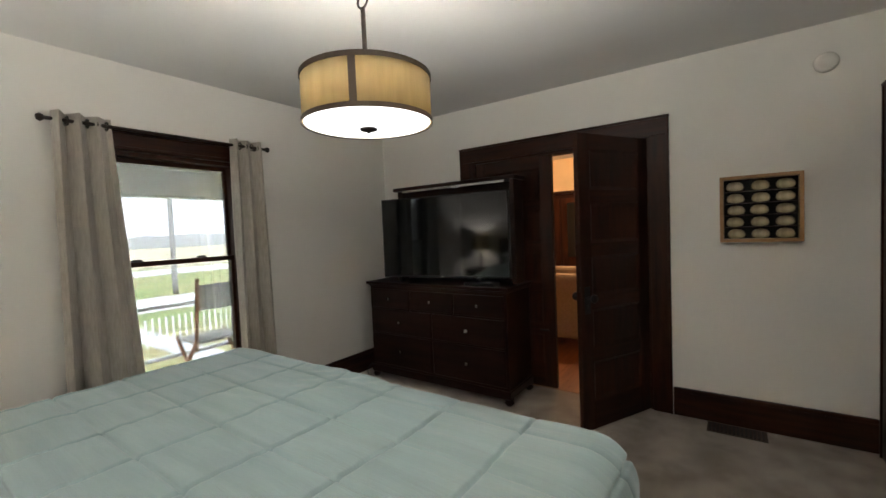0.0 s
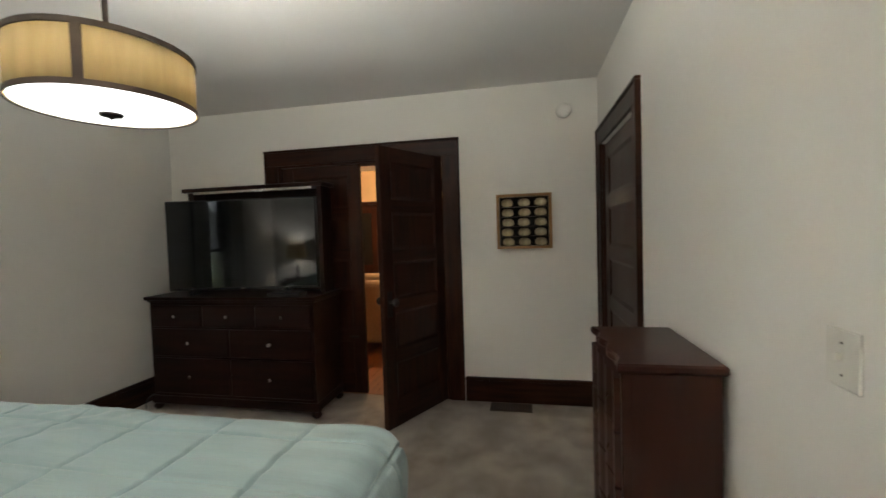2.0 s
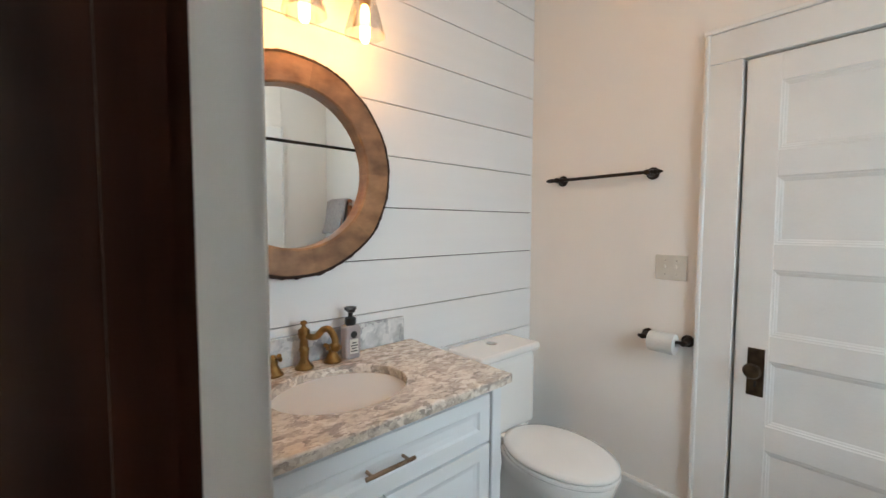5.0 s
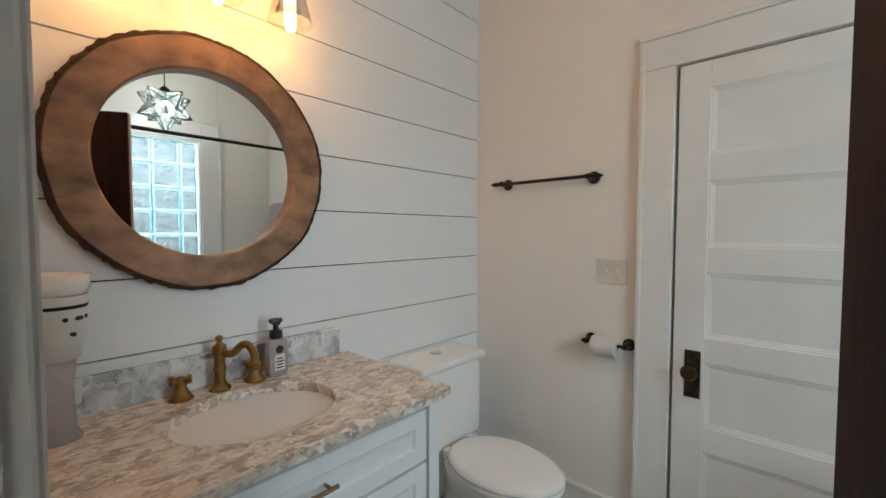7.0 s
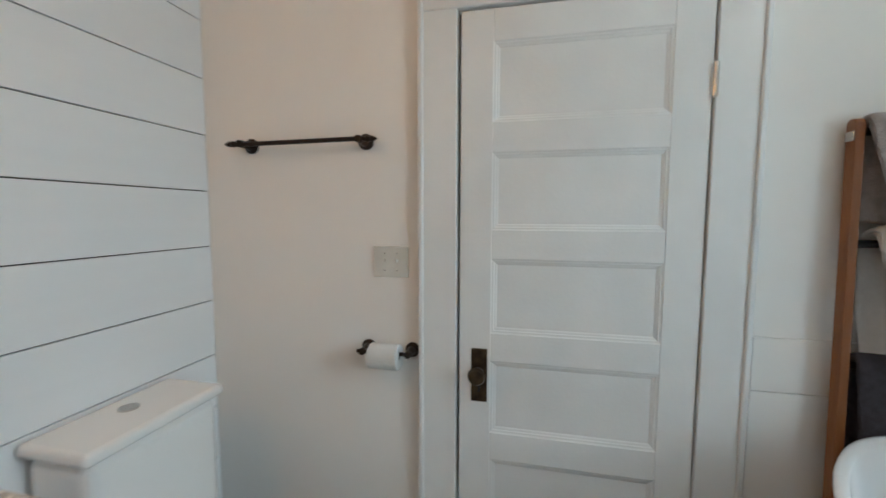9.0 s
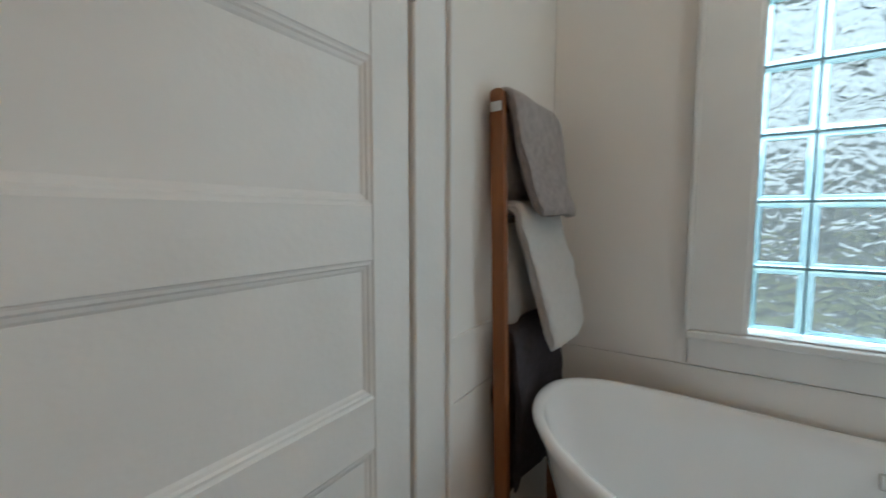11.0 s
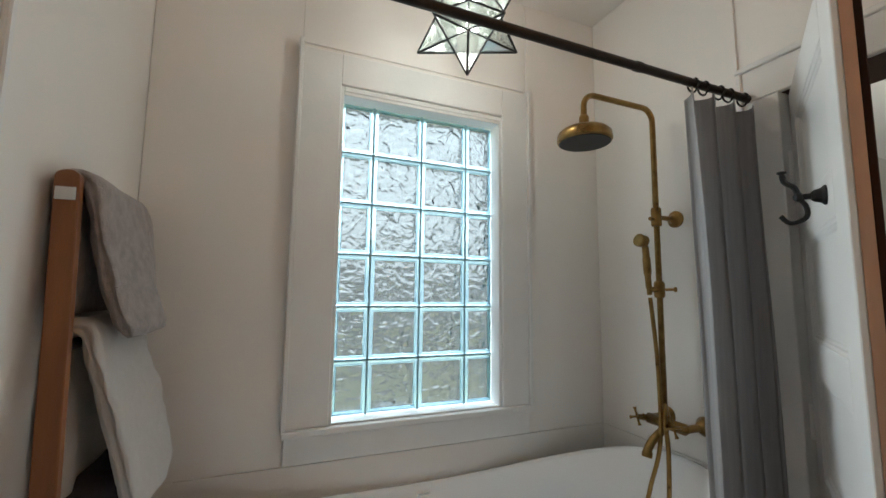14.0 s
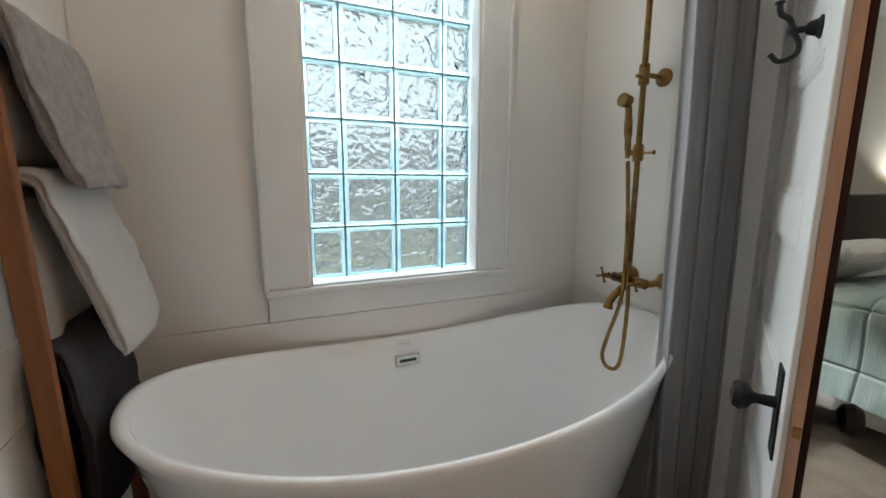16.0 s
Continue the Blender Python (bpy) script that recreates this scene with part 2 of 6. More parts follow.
M_FROST = mat("seeded_star_glass", (0.55, 0.60, 0.57), (0.46, 0.51, 0.49), 0.25, scale=25, bump=0.2, bscale=40)
M_FROST.node_tree.nodes["Principled BSDF"].inputs["Transmission Weight"].default_value = 0.75
M_MIRROR = mat("mirror_silver", (0.92, 0.94, 0.94), (0.92, 0.94, 0.94), 0.01, metal=1, rvar=0.0)
M_DIFF = glow("lit_diffuser", (1.0, 0.97, 0.92), 0.75)
M_BULB = glow("lit_filament_bulb", (1.0, 0.48, 0.12), 9)
M_COOLBULB = glow("lit_star_bulb", (1.0, 0.96, 0.9), 12)
M_SHADE = glow("lit_lamp_shade", (1.0, 0.85, 0.62), 1.5, (0.6, 0.5, 0.38))
M_DOWN = glow("lit_downlight", (1.0, 0.8, 0.5), 8)


def granite(name, stops, turn, size, warp):
    """Polished stone with streaky grains lying one way."""
    m = mat(name, (0.6, 0.55, 0.5), rough=0.15, rvar=0.03, coat=0.3)
    nt = m.node_tree
    tc = nt.nodes.new("ShaderNodeTexCoord")
    mp = nt.nodes.new("ShaderNodeMapping")
    mp.inputs["Rotation"].default_value = (0, 0, radians(turn))
    mp.inputs["Scale"].default_value = size
    nt.links.new(tc.outputs["Object"], mp.inputs[0])
    wob = nt.nodes.new("ShaderNodeTexNoise")
    wob.inputs["Scale"].default_value, wob.inputs["Detail"].default_value = 1.2, 3
    nt.links.new(mp.outputs[0], wob.inputs["Vector"])
    add = nt.nodes.new("ShaderNodeVectorMath")
    add.operation = "MULTIPLY_ADD"
    add.inputs[1].default_value = (warp, warp, warp)
    nt.links.new(wob.outputs["Color"], add.inputs[0])
    nt.links.new(mp.outputs[0], add.inputs[2])
    nz = nt.nodes.new("ShaderNodeTexNoise")
    nz.inputs["Scale"].default_value, nz.inputs["Detail"].default_value = 1.0, 6
    nt.links.new(add.outputs[0], nz.inputs["Vector"])
    vo = nt.nodes.new("ShaderNodeTexVoronoi")
    vo.inputs["Scale"].default_value = 1.6
    nt.links.new(add.outputs[0], vo.inputs["Vector"])
    sep = nt.nodes.new("ShaderNodeSeparateColor")
    nt.links.new(vo.outputs["Color"], sep.inputs[0])
    mx = nt.nodes.new("ShaderNodeMixRGB")
    mx.inputs[0].default_value = 0.28
    nt.links.new(nz.outputs[0], mx.inputs[1])
    nt.links.new(sep.outputs[0], mx.inputs[2])
    rp = nt.nodes.new("ShaderNodeValToRGB")
    e = rp.color_ramp.elements
    e[0].position, e[0].color = stops[0][0], (*stops[0][1], 1)
    e[1].position, e[1].color = stops[-1][0], (*stops[-1][1], 1)
    for at, c in stops[1:-1]:
        e.new(at).color = (*c, 1)
    nt.links.new(mx.outputs[0], rp.inputs[0])
    nt.links.new(rp.outputs[0], nt.nodes["Principled BSDF"].inputs["Base Color"])
    return m


M_GRAN = granite("granite_counter", [(0.30, (0.30, 0.26, 0.23)), (0.40, (0.44, 0.38, 0.325)), (0.48, (0.56, 0.485, 0.41)), (0.56, (0.68, 0.605, 0.52)), (0.70, (0.80, 0.75, 0.68))], 35, (22, 38, 30), 2.6)
M_GRANB = granite("granite_backsplash", [(0.32, (0.30, 0.31, 0.33)), (0.45, (0.47, 0.49, 0.51)), (0.55, (0.66, 0.67, 0.68)), (0.70, (0.80, 0.80, 0.79))], 0, (15, 15, 13), 1.6)

# ---- builders ----


def mesh(name, bm, material, parent=None, label="", smooth=False, solid=0.0):
    bmesh.ops.recalc_face_normals(bm, faces=bm.faces)
    me = bpy.data.meshes.new(name)
    bm.to_mesh(me)
    bm.free()
    if smooth:
        for poly in me.polygons:
            poly.use_smooth = True
    for one in (material if isinstance(material, (list, tuple)) else [material]):
        me.materials.append(one)
    ob = new(name, me)
    if solid:
        mod = ob.modifiers.new("thickness", "SOLIDIFY")
        mod.thickness, mod.offset = solid, 0
    if parent is not None:
        ob.parent = parent
        if parent.type == "EMPTY":
            ob.matrix_parent_inverse = Matrix.Translation(parent.location).inverted()
    if label:
        ob["label"] = label
    return ob


def part(name, bm, material, parent, label="", smooth=False, solid=0.0):
    return mesh(name, bm, material, parent, label, smooth, solid)


def thing(name, label, category, at=(0, 0, 0), group="", kind=""):
    o = new(name)
    o.location = at
    o.empty_display_size = 0.1
    return tagged(o, label, category, group, kind)


def box(bm, x0, x1, y0, y1, z0, z1, bevel=0.0, seg=1, m=None):
    g = bmesh.ops.create_cube(bm, size=1)
    vs = g["verts"]
    for v in vs:
        v.co = Vector((x0 + (v.co.x + 0.5) * (x1 - x0), y0 + (v.co.y + 0.5) * (y1 - y0), z0 + (v.co.z + 0.5) * (z1 - z0)))
    if bevel:
        es = list({e for v in vs for e in v.link_edges})
        r = bmesh.ops.bevel(bm, geom=es, offset=bevel, segments=seg, affect="EDGES", profile=0.5)
        vs = list({v for f in r["faces"] for v in f.verts} | {v for v in vs if v.is_valid})
    if m is not None:
        bmesh.ops.transform(bm, matrix=m, verts=[v for v in vs if v.is_valid])
    return bm


def bx(*a, **k):
    return box(bmesh.new(), *a, **k)


def lathe(bm, prof, seg=24, m=None, cap=True):
    rings = []
    for r, z in prof:
        rings.append([bm.verts.new((max(r, 1e-4) * math.cos(2 * math.pi * i / seg), max(r, 1e-4) * math.sin(2 * math.pi * i / seg), z)) for i in range(seg)])
    for a, b in zip(rings, rings[1:]):
        for i in range(seg):
            bm.faces.new((a[i], a[(i + 1) % seg], b[(i + 1) % seg], b[i]))
    if cap:
        bm.faces.new(rings[0][::-1])
        bm.faces.new(rings[-1])
    if m is not None:
        bmesh.ops.transform(bm, matrix=m, verts=[v for r in rings for v in r])
    return bm


def lt(prof, at=(0, 0, 0), seg=24, turn=(0, 0, 0), cap=True):
    return lathe(bmesh.new(), prof, seg, pose(*at, *turn), cap)


def tube(bm, pts, r, seg=10, closed=False):
    pts = [Vector(p) for p in pts]
    rs = r if isinstance(r, (list, tuple)) else [r] * len(pts)
    rings = []
    up = None
    n = len(pts)
    for i, p in enumerate(pts):
        a = pts[(i - 1) % n] if closed or i else p
        b = pts[(i + 1) % n] if closed or i < n - 1 else p
        d = (b - a).normalized()
        if up is None:
            up = Vector((0, 0, 1)) if abs(d.z) < 0.9 else Vector((0, 1, 0))
        s = d.cross(up).normalized()
        up = s.cross(d).normalized()
        rings.append([bm.verts.new(p + rs[i] * (math.cos(2 * math.pi * k / seg) * s + math.sin(2 * math.pi * k / seg) * up)) for k in range(seg)])
    pairs = list(zip(rings, rings[1:])) + ([(rings[-1], rings[0])] if closed else [])
    for a, b in pairs:
        for k in range(seg):
            bm.faces.new((a[k], a[(k + 1) % seg], b[(k + 1) % seg], b[k]))
    if not closed:
        bm.faces.new(rings[0][::-1])
        bm.faces.new(rings[-1])
    return bm


def tb(pts, r, seg=10, closed=False):
    return tube(bmesh.new(), pts, r, seg, closed)


def curve_pts(ctrl, n=8):
    """Points along a smooth line through the control points."""
    c = [Vector(p) for p in ctrl]
    c = [c[0] * 2 - c[1]] + c + [c[-1] * 2 - c[-2]]
    out = []
    for i in range(1, len(c) - 2):
        for k in range(n):
            t = k / n
            a, b, d, e = c[i - 1], c[i], c[i + 1], c[i + 2]
            out.append(0.5 * (2 * b + (d - a) * t + (2 * a - 5 * b + 4 * d - e) * t * t + (3 * b - a - 3 * d + e) * t ** 3))
    out.append(c[-2])
    return out


def sheet(f, nu, nv):
    bm = bmesh.new()
    g = [[bm.verts.new(f(i / nu, j / nv)) for j in range(nv + 1)] for i in range(nu + 1)]
    for i in range(nu):
        for j in range(nv):
            bm.faces.new((g[i][j], g[i + 1][j], g[i + 1][j + 1], g[i][j + 1]))
    return bm


def wall(name, axis, p0, p1, a0, a1, z0, z1, material, holes=(), kind="structure", label="", category="wall"):
    """A wall across the axis from p0 to p1 in thickness, a0 to a1 along, with openings (b0, b1, zb0, zb1)."""
    bm = bmesh.new()
    aa = sorted({a0, a1, *[h[0] for h in holes], *[h[1] for h in holes]})
    zz = sorted({z0, z1, *[h[2] for h in holes], *[h[3] for h in holes]})
    for i in range(len(aa) - 1):
        run = None
        for k in range(len(zz) - 1):
            ca, cz = (aa[i] + aa[i + 1]) / 2, (zz[k] + zz[k + 1]) / 2
            if any(h[0] < ca < h[1] and h[2] < cz < h[3] for h in holes):
                continue
            if axis == "x":
                box(bm, p0, p1, aa[i], aa[i + 1], zz[k], zz[k + 1])
            else:
                box(bm, aa[i], aa[i + 1], p0, p1, zz[k], zz[k + 1])
    bmesh.ops.remove_doubles(bm, verts=bm.verts, dist=1e-4)
    inner = [f for f in bm.faces if not f.normal.length]
    seen = {}
    for f in bm.faces:
        seen.setdefault(tuple(sorted(v.index for v in f.verts)) if False else tuple(round(c, 3) for c in f.calc_center_median()), []).append(f)
    bmesh.ops.delete(bm, geom=[f for fs in seen.values() if len(fs) > 1 for f in fs], context="FACES")
    ob = mesh(name, bm, material)
    return tagged(ob, label, category, "", kind)


# ---- rooms ----
BED_W, BED_E, BED_N, BED_S = -2.30, 1.585, 3.785, -0.75
BATH_W, BATH_E, BATH_N, BATH_S = 1.755, 3.585, 2.023, -0.585
CEIL, BCEIL = 2.575, 2.75
FAR = 7.6

carpet = tagged(mesh("floor", bx(BED_W - 0.15, BED_E + 0.0, BED_S - 0.15, BED_N + 0.15, -0.12, 0.0), M_CARPET),
                "beige plush wall-to-wall carpet with worn patches", "floor", kind="structure")
bath_floor = tagged(mesh("floor_bath", bx(BED_E, BATH_E + 0.12, BATH_S - 0.15, BATH_N + 0.12, -0.12, -0.008), M_GROUT),
                    "grey tile floor of the bathroom with narrow joints", "floor", kind="structure")
living_floor = tagged(mesh("floor_living", bx(-3.2, 3.2, BED_N + 0.15, FAR + 0.1, -0.12, -0.006), M_GROUT),
                      "glossy oak strip floor of the living room", "floor", kind="structure")
tagged(mesh("ceiling", bx(BED_W - 0.15, BED_E + 0.08, BED_S - 0.15, BED_N + 0.15, CEIL, CEIL + 0.1), M_CEIL), "smooth off-white painted bedroom ceiling", "ceiling", kind="structure")
tagged(mesh("ceiling_bath", bx(BED_E + 0.08, BATH_E + 0.12, BATH_S - 0.15, BATH_N + 0.12, BCEIL, BCEIL + 0.1), M_BWALL), "smooth white painted bathroom ceiling", "ceiling", kind="structure")
tagged(mesh("ceiling_living", bx(-3.3, 3.3, BED_N + 0.15, FAR + 0.1, 2.6, 2.7), M_CEIL), "painted living room ceiling with a round downlight", "ceiling", kind="structure")

# openings
DOOR_S, DOOR_N, DOOR_H = 0.21, 0.972, 2.04      # bathroom doorway
DD_L, DD_R, DD_H = -1.155, 0.365, 2.06          # double doors
WIN = (1.24, 2.09, 0.53, 2.02)                  # bedroom window
GBX0, GBX1, GBZ0, GBZ1 = 2.295, 2.985, 0.955, 2.145
CLO0, CLO1, CLO_H = 2.70, 3.66, 2.03            # closet door
WD0, WD1, WD_H = 0.295, 1.042, 2.03            # white door in the far bath wall

wall("wall_west", "x", BED_W - 0.15, BED_W, BED_S - 0.15, BED_N + 0.15, 0, CEIL, M_WALL, [WIN], label="off-white painted bedroom wall with a dark-framed window")
wall("wall_north", "y", BED_N, BED_N + 0.15, BED_W, BED_E + 0.17, 0, CEIL, M_WALL, [(DD_L, DD_R, 0, DD_H)], label="off-white painted bedroom wall round the double doors")
wall("wall_south", "y", BED_S - 0.15, BED_S, BED_W, BED_E, 0, CEIL, M_WALL, label="off-white painted bedroom wall behind the bed")
wall("wall_east", "x", BED_E, BED_E + 0.08, BED_S - 0.15, BED_N, 0, CEIL, M_WALL, [(DOOR_S - 0.02, DOOR_N + 0.02, 0, DOOR_H + 0.02), (CLO0, CLO1, 0, CLO_H)], label="off-white painted bedroom wall beside the bathroom doorway")
wall("wall_bath_west", "x", BED_E + 0.08, BATH_W, BATH_S - 0.15, BATH_N + 0.12, 0, BCEIL, M_BWALL, [(DOOR_S - 0.02, DOOR_N + 0.02, 0, DOOR_H + 0.02)], label="white painted bathroom wall behind the shower")
# near-black backing puts the shade of the plank gaps into the colour
wall("wall_bath_north", "y", BATH_N + 0.012, BATH_N + 0.12, BATH_W, BATH_E + 0.12, 0, BCEIL, M_IRON, label="white shiplap boarded wall behind the vanity")
wall("wall_bath_east", "x", BATH_E, BATH_E + 0.12, BATH_S - 0.15, BATH_N + 0.012, 0, BCEIL, M_BWALL, [(WD0, WD1, 0, WD_H)], label="cream painted bathroom wall with a white door")
wall("wall_bath_south", "y", BATH_S - 0.15, BATH_S, BATH_W, BATH_E, 0, BCEIL, M_BWALL, [(GBX0 - 0.01, GBX1 + 0.01, GBZ0 - 0.01, GBZ1 + 0.01)], label="white painted bathroom wall round the glass block window")
wall("wall_closet", "x", 2.3, 2.4, BATH_N + 0.12, BED_N + 0.15, 0, CEIL, M_WALL, label="plain painted wall closing the closet")
wall("wall_hall", "x", BATH_E + 0.5, BATH_E + 0.6, -0.8, 2.2, 0, BCEIL, M_BWALL, label="plain painted wall behind the white door")
wall("wall_living_north", "y", FAR, FAR + 0.1, -3.3, 3.3, 0, 2.6, M_LWALL, label="warm tan painted living room wall")
wall("wall_living_west", "x", -3.3, -3.2, BED_N + 0.15, FAR, 0, 2.6, M_LWALL, label="warm tan painted living room side wall")
wall("wall_living_east", "x", 3.2, 3.3, BED_N + 0.15, FAR, 0, 2.6, M_LWALL, label="warm tan painted living room side wall")
wall("wall_living_south", "y", BED_N + 0.15, BED_N + 0.16, -3.2, 3.2, 0, 2.6, M_LWALL, [(DD_L - 0.001, DD_R + 0.001, 0, DD_H)], label="warm tan painted living room wall round the double doors")


def struct(name, bm, material, label, category="trim"):
    return tagged(mesh(name, bm, material), label, category, kind="structure")


def casing(name, axis, face, out, b0, b1, h, w, material, label, thick=0.02, mat_head=None):
    """Door trim on a wall face: two uprights, a head and a cap; out is the way it stands proud (+1 or -1)."""
    top = thing(name, label, "trim", kind="structure", at=((face, b0, 0) if axis == "x" else (b0, face, 0)))
    t = thick * out

    def piece(nm, a0, a1, z0, z1, th=1.0, mt=material):
        f0, f1 = sorted((face, face + t * th))
        part(nm, bx(f0, f1, a0, a1, z0, z1, bevel=0.003) if axis == "x" else bx(a0, a1, f0, f1, z0, z1, bevel=0.003), mt, top)
    piece("upright", b0 - w, b0, 0, h)
    piece("upright", b1, b1 + w, 0, h)
    piece("head", b0 - w, b1 + w, h, h + w * 0.95, 1.1, mat_head or material)
    piece("cap", b0 - w - 0.008, b1 + w + 0.008, h + w * 0.95, h + w * 0.95 + 0.018, 1.6, mat_head or material)
    for a in (b0 - w - 0.004, b1 + w - 0.012):
        piece("backband", a, a + 0.016, 0, h + w * 0.95, 1.5)
    return top


casing("trim_double_door", "y", BED_N, -1, DD_L, DD_R, DD_H, 0.125, M_DARK, "dark mahogany casing round the double doors", mat_head=M_DARKH)
casing("trim_closet", "x", BED_E, -1, CLO0, CLO1 - 0.04, CLO_H, 0.11, M_DARK, "dark mahogany casing round the closet door")
casing("trim_bath_bedroom", "x", BED_E, -1, DOOR_S, DOOR_N - 0.01, DOOR_H, 0.12, M_DARK, "dark mahogany casing round the bathroom doorway", thick=0.013)
casing("trim_bath_inner", "x", BATH_W, 1, DOOR_S, DOOR_N + 0.01, DOOR_H, 0.11, M_TRIM, "white painted casing inside the bathroom doorway")
casing("trim_white_door", "x", BATH_E, -1, WD0, WD1, WD_H, 0.125, M_TRIM, "white painted casing round the panel door")

jamb = thing("door_jamb", "dark stained jamb with a white painted bathroom edge", "trim", (BED_E, DOOR_S, 0), kind="structure")
for y0, y1, ya, yb in ((DOOR_N, DOOR_N + 0.02, DOOR_N - 0.012, DOOR_N), (DOOR_S - 0.02, DOOR_S, DOOR_S, DOOR_S + 0.012)):
    part("jamb_board", bx(BED_E - 0.003, 1.716, y0, y1, 0, DOOR_H), M_DARK, jamb)
    part("jamb_edge", bx(1.716, BATH_W + 0.004, y0, y1, 0, DOOR_H), M_TRIM, jamb, "white painted jamb edge")
    part("door_stop", bx(1.66, 1.70, ya, yb, 0, DOOR_H), M_DARK, jamb)
part("jamb_head", bx(BED_E - 0.003, BATH_W + 0.003, DOOR_S, DOOR_N, DOOR_H, DOOR_H + 0.02), M_DARK, jamb)
jamb2 = thing("door_jamb", "dark stained jamb of the double doors", "trim", (DD_L, BED_N, 0), kind="structure")
part("jamb_board", bx(DD_L - 0.001, DD_L + 0.02, BED_N - 0.002, BED_N + 0.155, 0, DD_H), M_DARK, jamb2)
part("jamb_board", bx(DD_R - 0.02, DD_R + 0.001, BED_N - 0.002, BED_N + 0.155, 0, DD_H), M_DARK, jamb2)
part("jamb_head", bx(DD_L + 0.02, DD_R - 0.02, BED_N - 0.002, BED_N + 0.155, DD_H - 0.02, DD_H + 0.001), M_DARKH, jamb2)


def skirting(name, label, runs, material, h, t=0.018):
    top = thing(name, label, "baseboard", kind="structure")
    for x0, x1, y0, y1 in runs:
        part("board", bx(x0, x1, y0, y1, 0, h * 0.86, bevel=0.002), material, top)
        dx, dy = (0.006 if x1 - x0 < 0.05 else 0), (0.006 if y1 - y0 < 0.05 else 0)
        part("cap_mould", bx(x0 - dx, x1 + dx, y0 - dy, y1 + dy, h * 0.86, h, bevel=0.006, seg=2), material, top)
    return top


skirting("baseboard_bedroom", "tall dark mahogany baseboard along the carpet",
         [(DD_R + 0.135, BED_E - 0.02, BED_N - 0.018, BED_N), (BED_W + 0.02, DD_L - 0.135, BED_N - 0.018, BED_N), (BED_W, BED_W + 0.018, BED_S, BED_N),
          (BED_E - 0.018, BED_E, DOOR_N + 0.13, CLO0 - 0.13), (BED_E - 0.018, BED_E, BED_S, DOOR_S - 0.13)], M_DARKH, 0.205)
skirting("baseboard_bath", "white painted baseboard with a moulded cap",
         [(BATH_E - 0.016, BATH_E, WD1 + 0.135, BATH_N - 0.002), (BATH_E - 0.016, BATH_E, BATH_S, WD0 - 0.135)], M_TRIM, 0.20)


jamb3 = thing("door_jamb", "dark stained jamb of the closet door", "trim", (BED_E, CLO1, 0), kind="structure")
part("jamb_board", bx(BED_E - 0.002, BED_E + 0.079, CLO1 - 0.041, CLO1 - 0.001, 0, CLO_H - 0.001), M_DARK, jamb3)

# ---- doors ----
def door_skin(top, w, h, y0, y1, material, n=5, stile=0.105, rails=0.095, bottom=0.2, first=0.105, lvl=None):
    """One face of a panel door in the door's own place: stiles, rails and flat sunk panels with a moulded edge."""
    d = 1 if y1 > y0 else -1
    a, b = sorted((y0, y1))
    out = []
    for x0 in (0, w - stile):
        out.append(("stile", bx(x0, x0 + stile, a, b, 0, h, bevel=0.002), material))
    ph = (h - first - bottom - rails * (n - 1)) / n
    z = bottom
    zs = [(0, bottom)]
    for i in range(n):
        zs.append((z + ph, z + ph + (rails if i < n - 1 else first)))
        f = y0 + (y1 - y0) * 0.08
        bm = bmesh.new()
        o = [(stile, z), (w - stile, z), (w - stile, z + ph), (stile, z + ph)]
        loops = []
        for ins, yy in ((0.0, y1 - d * 0.002), (0.003, y1 - d * 0.0035), (0.007, y1 - d * 0.004), (0.010, y1 - d * 0.007), (0.015, f + d * 0.0025), (0.019, f)):
            loops.append([bm.verts.new((px + (ins if px < w / 2 else -ins), yy, pz + (ins if pz < z + ph / 2 else -ins))) for px, pz in o])
        for l0, l1 in zip(loops, loops[1:]):
            for k in range(4):
                bm.faces.new((l0[k], l0[(k + 1) % 4], l1[(k + 1) % 4], l1[k]))
        bm.faces.new(loops[-1])
        out.append(("panel", bm, material))
        z += ph + rails
    for z0, z1 in zs:
        out.append(("rail", bx(stile, w - stile, a, b, z0, min(z1, h), bevel=0.002), lvl or material))
    return out


def place(top, m, items):
    """Put pieces built at the origin under a thing that stands at the pose m."""
    top.matrix_world = m
    made = []
    for nm, bm, mt in items:
        o = mesh(nm, bm, mt)
        o.parent = top
        made.append(o)
    return made


def knob_set(top, x, z, y, d, material):
    items = [("escutcheon", bx(x - 0.027, x + 0.027, *sorted((y, y + d * 0.004)), z - 0.11, z + 0.075, bevel=0.0015), material),
             ("knob", lt([(0.012, 0), (0.010, 0.03), (0.012, 0.036), (0.026, 0.045), (0.03, 0.058), (0.024, 0.07), (0.008, 0.074)], (x, y + d * 0.004, z), 20, (-90 * d, 0, 0)), material),
             ("keyhole", bx(x - 0.004, x + 0.004, *sorted((y, y + d * 0.0055)), z - 0.075, z - 0.05), M_BLACK)]
    made = []
    for nm, bm, mt in items:
        o = mesh(nm, bm, mt)
        o.parent = top
        made.append(o)
    return made


